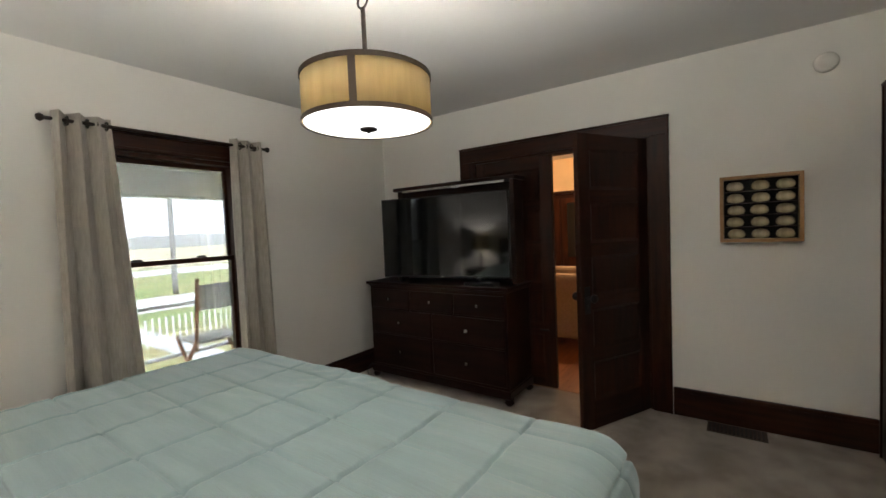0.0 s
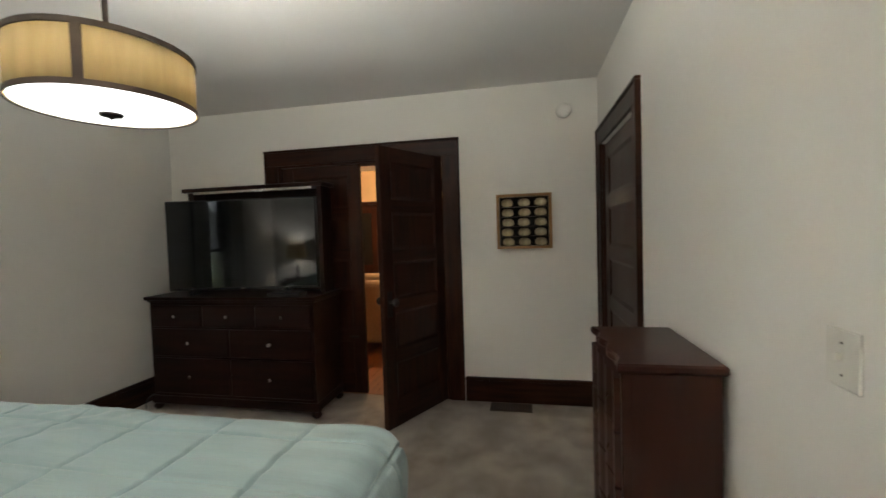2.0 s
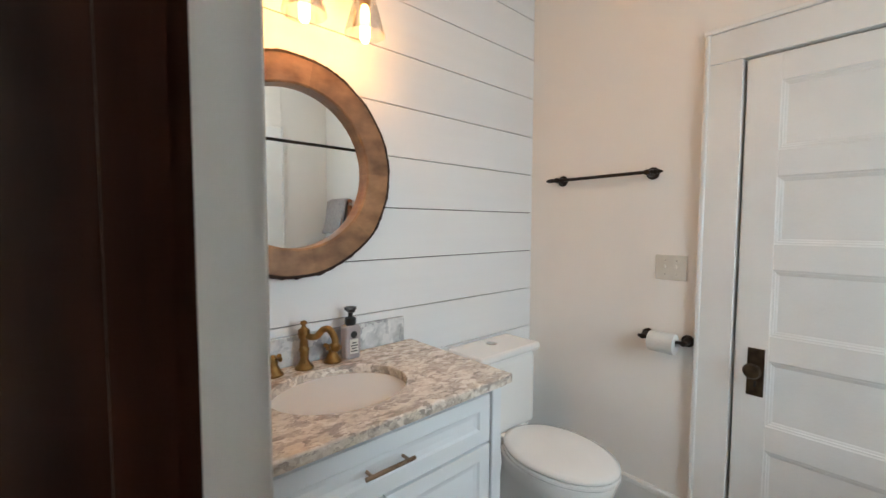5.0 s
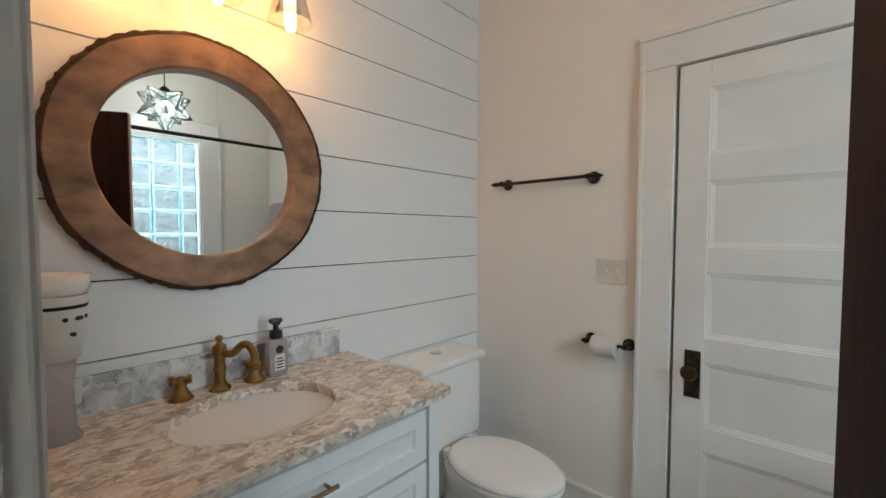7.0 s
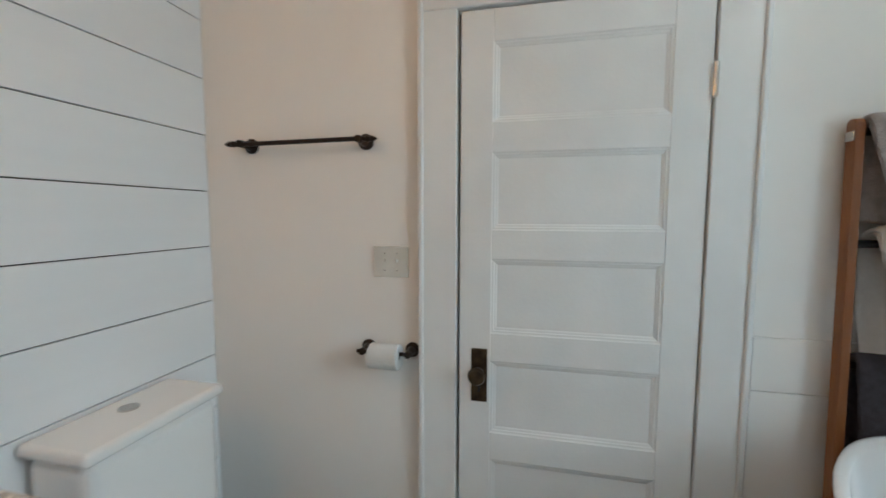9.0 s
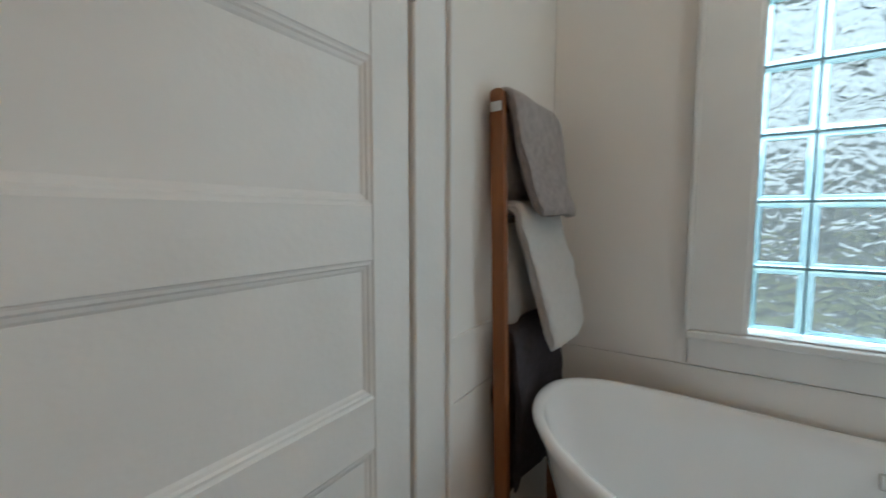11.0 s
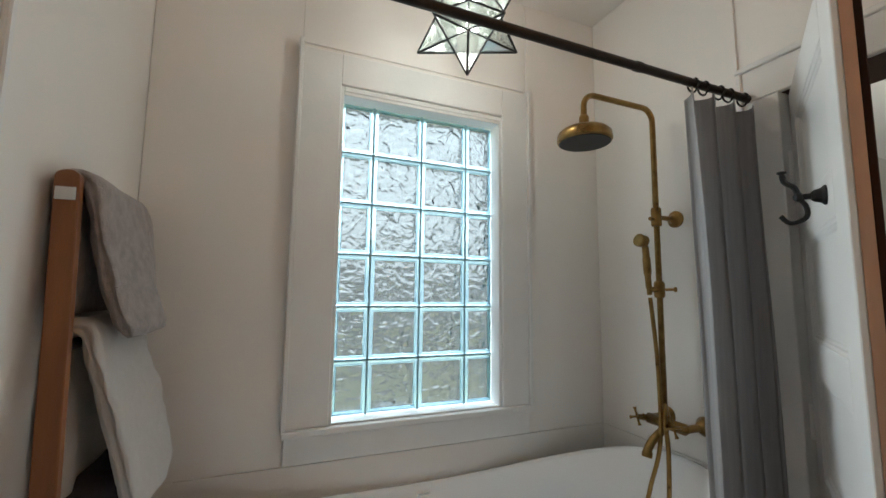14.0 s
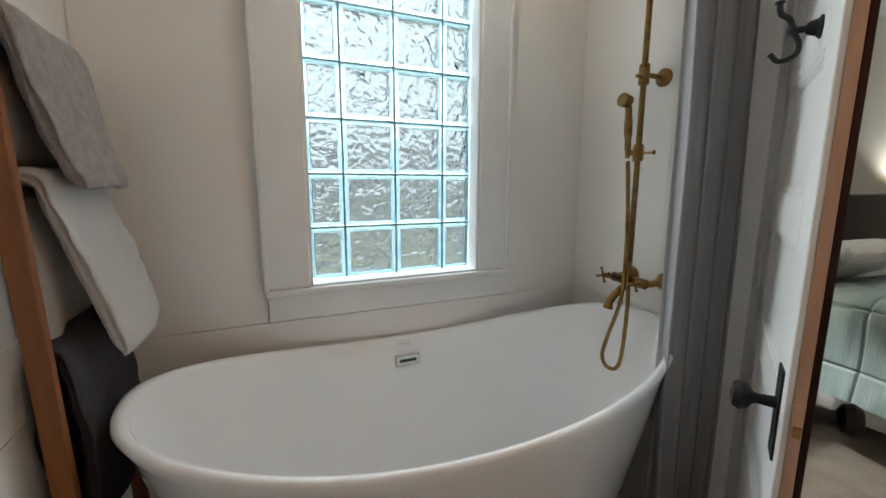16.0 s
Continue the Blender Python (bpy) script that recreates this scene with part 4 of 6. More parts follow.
lamp("pendant_light", (PX, PY, ZB + 0.12), LAMP_PEND, SOFT, 0.06)

# curtains
rod = thing("curtain_rod", "dark bronze curtain rod with ball ends", "curtain rod", (BED_W + 0.085, 1.65, 2.14))
part("pole", tb([(BED_W + 0.085, 1.0, 2.14), (BED_W + 0.085, 2.31, 2.14)], 0.011), M_BRONZE, rod)
for yy in (0.985, 2.325):
    part("finial", lt([(0.003, -0.022), (0.016, -0.014), (0.02, 0), (0.016, 0.014), (0.003, 0.022)], (BED_W + 0.085, yy, 2.14), 16), M_BRONZE, rod)
for yy in (1.09, 2.22):
    part("bracket", bx(BED_W, BED_W + 0.09, yy - 0.006, yy + 0.006, 2.115, 2.135), M_BRONZE, rod)


def curtain(name, label, ya, yb, yc, yd, folds, seed):
    top = thing(name, label, "curtain", (BED_W + 0.085, (ya + yb) / 2, 0.02), "bedroom curtains")

    def f(u, v):
        w = folds * 2 * math.pi * u
        k = 0.35 + 0.65 * (1 - v) ** 0.7
        yt, yl = ya + (yb - ya) * u, yc + (yd - yc) * u
        y = yl + (yt - yl) * v ** 0.8
        amp = 0.036 + 0.012 * math.sin(5 * u + seed)
        x = BED_W + 0.085 + amp * math.sin(w + 0.5 * math.sin(3 * v + seed)) + 0.008 * noise.noise((u * 8, v * 3, seed))
        return Vector((x, y + 0.012 * math.sin(2 * w) * k, 0.02 + 2.165 * v))
    part("cloth", sheet(f, 110, 40), M_CLOTH, top, smooth=True, solid=0.003)
    for i in range(int(folds * 2)):
        u = (i + 0.5) / (folds * 2)
        y = ya + (yb - ya) * u
        part("grommet", tb([(BED_W + 0.085 + 0.024 * math.cos(k * math.pi / 8), y, 2.14 + 0.024 * math.sin(k * math.pi / 8)) for k in range(16)], 0.005, 6, True), M_BRONZE, top)
    return top


curtain("curtain", "beige linen curtain panel gathered on grommets", 1.03, 1.30, 0.98, 1.42, 3.0, 0.4)
curtain("curtain", "beige linen curtain panel gathered on grommets", 2.03, 2.27, 2.00, 2.33, 2.6, 2.1)

# dresser
DX0, DX1, DY0, DY1, DZ = -2.12, -0.58, 3.27, 3.74, 0.955
dres = thing("dresser", "dark espresso dresser with square nickel knobs", "dresser", ((DX0 + DX1) / 2, (DY0 + DY1) / 2, 0))
part("body", bx(DX0 + 0.02, DX1 - 0.02, DY0 + 0.02, DY1, 0.09, DZ - 0.045, bevel=0.003), M_ESP, dres)
part("top", bx(DX0 - 0.01, DX1 + 0.01, DY0 - 0.01, DY1, DZ - 0.028, DZ, bevel=0.006, seg=2), M_ESP, dres)
part("top_mould", bx(DX0 + 0.008, DX1 - 0.008, DY0 + 0.008, DY1, DZ - 0.045, DZ - 0.028, bevel=0.004), M_ESP, dres)
part("plinth", bx(DX0 + 0.005, DX1 - 0.005, DY0 + 0.005, DY1, 0.05, 0.12, bevel=0.008), M_ESP, dres)
for px in (DX0, DX1 - 0.075):
    for py in (DY0, DY1 - 0.08):
        part("foot", lt([(0.025, 0), (0.04, 0.02), (0.03, 0.05), (0.04, 0.055)], (px + 0.04, py + 0.04, 0), 14), M_ESP, dres)
w3 = (DX1 - DX0 - 0.08) / 2
dcols = [(DX0 + 0.04, DX0 + 0.04 + w3 * 0.66), (DX0 + 0.05 + w3 * 0.66, DX0 + 0.03 + w3 * 1.34), (DX0 + 0.04 + w3 * 1.34, DX1 - 0.04)]
drs = []
for a0, a1 in dcols:
    drs.append((a0, a1, 0.705, 0.885))
mid = (DX0 + DX1) / 2
for zz in ((0.46, 0.69), (0.145, 0.445)):
    drs.append((DX0 + 0.04, mid - 0.008, *zz))
    drs.append((mid + 0.008, DX1 - 0.04, *zz))
for a0, a1, b0, b1 in drs:
    d = part("drawer", bx(a0, a1, DY0 + 0.006, DY0 + 0.022, b0, b1, bevel=0.005), M_ESP, dres)
    xs = [(a0 + a1) / 2]
    for xx in xs:
        part("knob", bx(xx - 0.012, xx + 0.012, DY0 - 0.016, DY0 + 0.006, (b0 + b1) / 2 - 0.012, (b0 + b1) / 2 + 0.012, bevel=0.003), M_CHROME, d, "square nickel knob")
hut = thing("tv_hutch", "espresso television hutch standing on the dresser", "hutch", ((DX0 + DX1) / 2, 3.68, DZ))
part("back", bx(DX0 + 0.2, DX1 - 0.05, 3.70, 3.72, DZ, 1.835), M_ESP, hut)
part("side", bx(DX0 + 0.2, DX0 + 0.26, 3.56, 3.70, DZ, 1.835, bevel=0.003), M_ESP, hut)
part("side", bx(DX1 - 0.075, DX1 - 0.035, 3.52, 3.70, DZ, 1.835, bevel=0.003), M_ESP, hut)
part("crown", bx(DX0 + 0.18, DX1 - 0.02, 3.51, 3.73, 1.835, 1.87, bevel=0.008, seg=2), M_ESP, hut)
part("light_strip", bx(DX0 + 0.30, DX1 - 0.12, 3.515, 3.535, 1.815, 1.835), M_CHROME, hut)
tv = thing("television", "large flat black television, switched off, on the dresser", "television", (-1.315, 3.455, DZ))
part("bezel", bx(-1.96, -0.67, 3.44, 3.475, 0.995, 1.75, bevel=0.004), M_BLACK, tv)
part("screen", bx(-1.948, -0.682, 3.437, 3.4405, 1.015, 1.74), M_SCREEN, tv)
part("logo", bx(-1.33, -1.30, 3.4385, 3.4395, 1.0, 1.008), M_CHROME, tv)
part("rear_box", bx(-1.75, -0.88, 3.475, 3.505, 1.05, 1.6, bevel=0.01), M_BLACK, tv)
for xx in (-1.75, -0.95):
    part("stand", bx(xx - 0.02, xx + 0.02, 3.40, 3.52, DZ, DZ + 0.05, bevel=0.006), M_BLACK, tv)
tv.rotation_euler.z = radians(8.5)
snd = tagged(mesh("cable_box", bx(-1.0, -0.72, 3.30, 3.42, DZ, DZ + 0.03, bevel=0.005), M_BLACK), "small black set-top box on the dresser", "electronics")
cab = tagged(mesh("power_cable", tb(curve_pts([(-2.14, 3.4, 0.06), (-2.17, 3.35, 0.10), (-2.2, 3.3, 0.05), (-2.16, 3.26, 0.012)]), 0.004, 6), M_BLACK), "black power cable beside the dresser", "cable")

# chest of drawers by the wall
CX0, CX1, CY0, CY1, CZ = 1.285, 1.565, 1.69, 2.17, 1.01
chest = thing("chest_of_drawers", "small cherry chest with a shaped front and top", "chest", ((CX0 + CX1) / 2, (CY0 + CY1) / 2, 0))
part("body", bx(CX0 + 0.03, CX1, CY0 + 0.012, CY1 - 0.012, 0.07, CZ - 0.03, bevel=0.003), M_CHERRY, chest)


def serp(v):
    return CX0 - 0.012 + 0.018 * math.sin(v * math.pi * 3) ** 2


bm = bmesh.new()
lo = []
n_s = 24
ring0 = [(serp(i / n_s), CY0 - 0.006 + (CY1 - CY0 + 0.012) * i / n_s) for i in range(n_s + 1)] + [(CX1 + 0.008, CY1 + 0.006), (CX1 + 0.008, CY0 - 0.006)]
for inset, zz in ((0.006, CZ - 0.03), (0.0, CZ - 0.022), (0.0, CZ - 0.006), (0.005, CZ)):
    lo.append([bm.verts.new((x + (inset if x < 1.4 else -inset), y + (inset if y < 1.94 else -inset), zz)) for x, y in ring0])
for l0, l1 in zip(lo, lo[1:]):
    for k in range(len(ring0)):
        bm.faces.new((l0[k], l0[(k + 1) % len(ring0)], l1[(k + 1) % len(ring0)], l1[k]))
bm.faces.new(lo[0][::-1])
bm.faces.new(lo[-1])
part("top", bm, M_CHERRY, chest)
for yy in (CY0 + 0.013, CY1 - 0.031):
    part("stile", bx(CX0 + 0.004, CX0 + 0.034, yy, yy + 0.018, 0.07, CZ - 0.03, bevel=0.003), M_CHERRY, chest)
part("plinth", bx(CX0 + 0.01, CX1, CY0 + 0.006, CY1 - 0.006, 0, 0.07, bevel=0.006), M_CHERRY, chest)
for k in range(5):
    zz = 0.09 + k * 0.175

    def front(u, v, zz=zz):
        return Vector((CX0 + 0.012 * math.sin(u * math.pi * 3) ** 2, CY0 + 0.03 + (CY1 - CY0 - 0.06) * u, zz + 0.165 * v))
    d = part("drawer", sheet(front, 20, 1), M_CHERRY, chest, solid=0.03)
    for yy in (CY0 + 0.12, CY1 - 0.12):
        part("pull", tb(curve_pts([(CX0 - 0.005, yy - 0.035, zz + 0.085), (CX0 - 0.02, yy, zz + 0.07), (CX0 - 0.005, yy + 0.035, zz + 0.085)]), 0.004, 6), M_LOCK, d)

# display box on the wall
disp = thing("display_box", "oak wall case with rows of cream collectible balls", "display case", (0.80, BED_N, 1.27))
x0, x1, z0, z1 = 0.795, 1.225, 1.27, 1.705
M_FELT = mat("dark_case_lining", (0.012, 0.010, 0.008), rough=0.95)
M_OAKF = mat("oak_frame", (0.32, 0.17, 0.06), (0.24, 0.12, 0.04), 0.45, scale=10)
for a in ((x0, x0 + 0.022, z0, z1), (x1 - 0.022, x1, z0, z1), (x0 + 0.022, x1 - 0.022, z0, z0 + 0.022), (x0 + 0.022, x1 - 0.022, z1 - 0.022, z1)):
    part("frame", bx(a[0], a[1], BED_N - 0.07, BED_N, a[2], a[3], bevel=0.002), M_OAKF, disp)
part("backing", bx(x0 + 0.022, x1 - 0.022, BED_N - 0.006, BED_N - 0.001, z0 + 0.022, z1 - 0.022), M_FELT, disp)
M_BALL = mat("cream_leather", (0.40, 0.33, 0.20), (0.17, 0.13, 0.075), 0.14, scale=12, coat=0.5)
sh = (z1 - z0 - 0.044) / 5
for r in range(5):
    if r:
        part("shelf", bx(x0 + 0.022, x1 - 0.022, BED_N - 0.062, BED_N - 0.006, z0 + 0.022 + r * sh - 0.003, z0 + 0.022 + r * sh + 0.002), M_BAND, disp)
    for c in range(3):
        cx, cz = x0 + 0.022 + (c + 0.5) * (x1 - x0 - 0.044) / 3 + random.uniform(-0.006, 0.006), z0 + 0.022 + r * sh + 0.002
        prof = [(0.015, 0.0), (0.042, 0.006), (0.05, 0.022), (0.046, 0.042), (0.03, 0.058), (0.004, 0.064)]
        ob = tagged(mesh("collectible_ball", lt(prof, (0, 0, 0), 18), M_BALL, smooth=True), "cream rounded ball sitting on a narrow shelf of the case", "ball", "balls in the display case")
        ob.matrix_world = pose(cx, BED_N - 0.036, cz) @ Matrix.Diagonal((1, 0.55, 1, 1))

reg = thing("floor_register", "brown slatted metal heating register in the carpet", "vent", (0.87, 3.66, 0))
part("frame", bx(0.71, 1.04, 3.60, 3.752, 0.0, 0.006, bevel=0.002), M_BAND, reg)
for k in range(14):
    part("slat", bx(0.722 + k * 0.0222, 0.734 + k * 0.0222, 3.615, 3.737, 0.006, 0.010), M_BRONZE, reg)
smoke = tagged(mesh("smoke_detector", lt([(0.058, 0), (0.06, 0.012), (0.05, 0.03), (0.02, 0.034), (0.002, 0.035)], (1.33, BED_N, 2.34), 28, (90, 0, 0)), M_WALL, smooth=True), "round white smoke detector high on the wall", "smoke detector")


def switch_plate(name, label, m, gangs):
    top = tagged(new(name), label, "light switch")
    w = 0.036 + 0.045 * gangs - 0.005
    items = [("plate", bx(-w / 2 - 0.004, w / 2 + 0.004, -0.006, 0, -0.055, 0.055, bevel=0.0025), M_PLATE)]
    for g in range(gangs):
        gx = (g - (gangs - 1) / 2) * 0.046
        items.append(("toggle", bx(gx - 0.004, gx + 0.004, -0.018, -0.006, -0.002, 0.012, bevel=0.002), M_PLATE))
        for zz in (-0.03, 0.03):
            items.append(("screw", lt([(0.003, 0), (0.0025, 0.0015)], (gx, -0.006, zz), 8, (90, 0, 0)), M_CHROME))
    place(top, m, items)
    return top


switch_plate("light_switch", "single ivory toggle switch plate on the wall", pose(BED_E, 1.278, 1.16, 0, 0, -90), 1)
switch_plate("light_switch", "double ivory toggle switch plate on the wall", pose(BATH_E, 1.278, 1.21, 0, 0, -90), 2)

# ---- living room beyond the double doors ----
sofa = thing("sofa", "tan upholstered sofa with a rolled back", "sofa", (-0.6, 5.6, 0))
part("base", bx(-1.6, 0.4, 5.15, 6.0, 0.08, 0.42, bevel=0.03, seg=2), M_SOFA, sofa)
part("back", bx(-1.6, 0.4, 5.05, 5.28, 0.1, 0.86, bevel=0.06, seg=3), M_SOFA, sofa)
part("arm", bx(-1.75, -1.55, 5.1, 6.0, 0.08, 0.62, bevel=0.05, seg=3), M_SOFA, sofa)
part("arm", bx(0.35, 0.55, 5.1, 6.0, 0.08, 0.62, bevel=0.05, seg=3), M_SOFA, sofa)
part("cushion", bx(-1.3, -0.5, 5.2, 5.42, 0.5, 0.93, bevel=0.07, seg=3), M_SOFA, sofa)
for px in (-1.7, 0.42):
    for py in (5.12, 5.9):
        part("leg", bx(px, px + 0.07, py, py + 0.07, 0, 0.1), M_ESP, sofa)
arm = thing("wall_cabinet", "tall dark wood cabinet with glass doors", "cabinet", (-0.8, FAR - 0.2, 0))
part("body", bx(-2.2, 0.6, FAR - 0.4, FAR - 0.01, 0, 1.95, bevel=0.004), M_ESP, arm)
part("cornice", bx(-2.24, 0.64, FAR - 0.44, FAR - 0.01, 1.95, 2.0, bevel=0.012, seg=2), M_ESP, arm)
for k in range(4):
    d = part("cabinet_door", bx(-2.15 + 0.68 * k, -1.51 + 0.68 * k, FAR - 0.42, FAR - 0.40, 0.1, 1.88, bevel=0.004), M_DARK, arm)
    part("pane", bx(-2.06 + 0.68 * k, -1.60 + 0.68 * k, FAR - 0.424, FAR - 0.42, 0.9, 1.8), M_SCREEN, d)
dn = thing("downlight", "round recessed downlight, lit, in the ceiling", "lamp", (-1.0, 6.6, 2.6))
part("trim_ring", tb([(-1.0 + 0.07 * math.cos(k * math.pi / 12), 6.6 + 0.07 * math.sin(k * math.pi / 12), 2.597) for k in range(24)], 0.008, 6, True), M_TRIM, dn)
part("lens", lt([(0.065, 2.594), (0.065, 2.599)], (-1.0, 6.6, 0), 24), M_DOWN, dn)
lamp("living_light", (-0.9, 6.2, 2.45), LAMP_LIV, (1.0, 0.62, 0.32), 0.08)
for k in range(40):
    part("plank", bx(-3.2 + k * 0.16 + 0.001, -3.2 + (k + 1) * 0.16 - 0.001, BED_N + 0.02, FAR, -0.006, 0.004), M_OAK, living_floor)
# ---- bathroom things ----
VX0, VX1, VY0, VZ = 1.795, 2.70, 1.45, 0.90
van = thing("vanity", "white shaker vanity cabinet with bronze bar pulls", "vanity", ((VX0 + VX1) / 2, 1.75, 0))
part("body", bx(VX0, VX1 - 0.02, VY0 + 0.045, BATH_N - 0.004, 0.09, VZ - 0.03, bevel=0.002), M_VAN, van)
part("plinth", bx(VX0 + 0.02, VX1 - 0.05, VY0 + 0.09, BATH_N - 0.01, 0, 0.09), M_VAN, van)
for xx in (VX0, VX1 - 0.065):
    part("post", bx(xx, xx + 0.045, VY0 + 0.02, VY0 + 0.065, 0, VZ - 0.03, bevel=0.003), M_VAN, van)


def shaker(name, x0, x1, z0, z1, fy, axis="y"):
    bm = bmesh.new()
    lp = []
    for ins, d in ((0, 0.016), (0.0, 0.0), (0.045, 0.0), (0.052, 0.006), (0.066, 0.010)):
        lp.append([bm.verts.new(p) for p in ((x0 + ins, fy + d, z0 + ins), (x1 - ins, fy + d, z0 + ins), (x1 - ins, fy + d, z1 - ins), (x0 + ins, fy + d, z1 - ins))])
    for l0, l1 in zip(lp, lp[1:]):
        for k in range(4):
            bm.faces.new((l0[k], l0[(k + 1) % 4], l1[(k + 1) % 4], l1[k]))
    bm.faces.new(lp[-1])
    bm.faces.new(lp[0][::-1])
    return part(name, bm, M_VAN, van)


def bar_pull(par, x, y, z, w, material, vert=False):
    d = Vector((0, 0, w / 2)) if vert else Vector((w / 2, 0, 0))
    c = Vector((x, y - 0.03, z))
    h = part("handle", tb([c - d, c + d], 0.006, 10), material, par, "bronze bar pull")
    for s in (-0.75, 0.75):
        part("post", tb([c + d * s, c + d * s + Vector((0, 0.03, 0))], 0.0045, 8), material, par)


M_PULL = mat("warm_bronze_pull", (0.30, 0.21, 0.14), rough=0.3, metal=1)
fy = VY0 + 0.028
dw = shaker("drawer", VX0 + 0.05, VX1 - 0.07, 0.69, 0.845, fy)
bar_pull(dw, 2.225, fy, 0.772, 0.15, M_PULL)
d1 = shaker("cabinet_door", VX0 + 0.05, 2.222, 0.12, 0.68, fy)
d2 = shaker("cabinet_door", 2.228, VX1 - 0.07, 0.12, 0.68, fy)
bar_pull(d1, 2.19, fy, 0.56, 0.13, M_PULL, True)
bar_pull(d2, 2.26, fy, 0.56, 0.13, M_PULL, True)

# stone top with an oval cut for the basin
SX, SY, RX, RY = 2.235, 1.732, 0.213, 0.176
top_ob = thing("countertop", "polished tan and grey granite countertop with a backsplash", "countertop", (SX, SY, VZ - 0.03))
bm = bmesh.new()
nseg = 48


def rim_pt(k, z, grow=0.0):
    a = 2 * math.pi * k / nseg
    return bm.verts.new((SX + (RX + grow) * math.cos(a), SY + (RY + grow) * math.sin(a), z))


def out_pt(k, z, ins=0.0):
    a = 2 * math.pi * k / nseg
    c, s = math.cos(a), math.sin(a)
    x0_, x1_, y0_, y1_ = BATH_W + 0.004 + ins, VX1 + 0.015 - ins, VY0 - ins * -1, BATH_N - 0.003
    t = min((x1_ - SX) / c if c > 1e-9 else 1e9, (x0_ - SX) / c if c < -1e-9 else 1e9, (y1_ - SY) / s if s > 1e-9 else 1e9, (y0_ - SY) / s if s < -1e-9 else 1e9)
    return bm.verts.new((SX + t * c, SY + t * s, z))


nseg = 96
loops = [[rim_pt(k, VZ - 0.03) for k in range(nseg)], [rim_pt(k, VZ - 0.003) for k in range(nseg)], [rim_pt(k, VZ, 0.003) for k in range(nseg)],
         [out_pt(k, VZ, 0.004) for k in range(nseg)], [out_pt(k, VZ - 0.004) for k in range(nseg)], [out_pt(k, VZ - 0.03) for k in range(nseg)]]
for l0, l1 in zip(loops, loops[1:] + loops[:1]):
    for k in range(nseg):
        bm.faces.new((l0[k], l0[(k + 1) % nseg], l1[(k + 1) % nseg], l1[k]))
part("slab", bm, M_GRAN, top_ob)
part("backsplash", bx(BATH_W + 0.004, VX1 - 0.03, BATH_N - 0.022, BATH_N - 0.001, VZ + 0.0005, VZ + 0.105, bevel=0.003), M_GRANB, top_ob)
bm = bmesh.new()
lp = []
for s, z in ((1.04, -0.031), (1.0, -0.034), (0.97, -0.06), (0.9, -0.10), (0.75, -0.14), (0.5, -0.165), (0.2, -0.175), (0.08, -0.177)):
    lp.append([bm.verts.new((SX + RX * s * math.cos(2 * math.pi * k / 40), SY + RY * s * math.sin(2 * math.pi * k / 40), VZ + z)) for k in range(40)])
for l0, l1 in zip(lp, lp[1:]):
    for k in range(40):
        bm.faces.new((l0[k], l0[(k + 1) % 40], l1[(k + 1) % 40], l1[k]))
basin = thing("sink", "white oval undermount basin", "sink", (SX, SY, VZ - 0.2))
part("bowl", bm, M_PORC, basin, smooth=True, solid=0.006)
part("drain", lt([(0.024, -0.176), (0.024, -0.172), (0.005, -0.171)], (SX, SY, VZ), 18), M_BRASS, basin)

FY = 1.955
fau = thing("faucet", "antique brass widespread faucet with cross handles", "faucet", (SX - 0.022, FY, VZ))
for hx in (-0.105, 0.105):
    cx = SX - 0.022 + hx
    hd = part("valve", lt([(0.033, 0), (0.032, 0.007), (0.026, 0.012), (0.018, 0.028), (0.014, 0.036), (0.017, 0.042), (0.012, 0.05), (0.012, 0.06), (0.006, 0.066)], (cx, FY, VZ), 20), M_BRASS, fau, smooth=True)
    for a in (0, 90):
        v = Vector((math.cos(radians(a + 30)), math.sin(radians(a + 30)), 0)) * 0.034
        c = Vector((cx, FY, VZ + 0.056))
        part("cross_arm", tb([c - v, c - v * 0.85, c - v * 0.6, c + v * 0.6, c + v * 0.85, c + v], [0.007, 0.008, 0.0045, 0.0045, 0.008, 0.007], 10), M_BRASS, hd)
sx = SX - 0.022
part("column", lt([(0.032, 0), (0.031, 0.007), (0.021, 0.016), (0.0145, 0.03), (0.0155, 0.058), (0.0185, 0.066), (0.015, 0.074), (0.0135, 0.10), (0.018, 0.108), (0.0205, 0.118), (0.019, 0.134), (0.008, 0.142), (0.0065, 0.15), (0.0115, 0.154), (0.0105, 0.162), (0.003, 0.166)], (sx, FY, VZ), 20), M_BRASS, fau, smooth=True)
part("spout", tb(curve_pts([(sx, FY, VZ + 0.122), (sx + 0.012, FY - 0.022, VZ + 0.112), (sx + 0.026, FY - 0.045, VZ + 0.116), (sx + 0.038, FY - 0.068, VZ + 0.14), (sx + 0.05, FY - 0.09, VZ + 0.143), (sx + 0.06, FY - 0.106, VZ + 0.118), (sx + 0.061, FY - 0.108, VZ + 0.095)]), 0.0115, 12), M_BRASS, fau, smooth=True)
part("spout_tip", lt([(0.011, 0), (0.0155, 0.005), (0.0165, 0.02), (0.0125, 0.028)], (sx + 0.061, FY - 0.108, VZ + 0.072), 14), M_BRASS, fau)

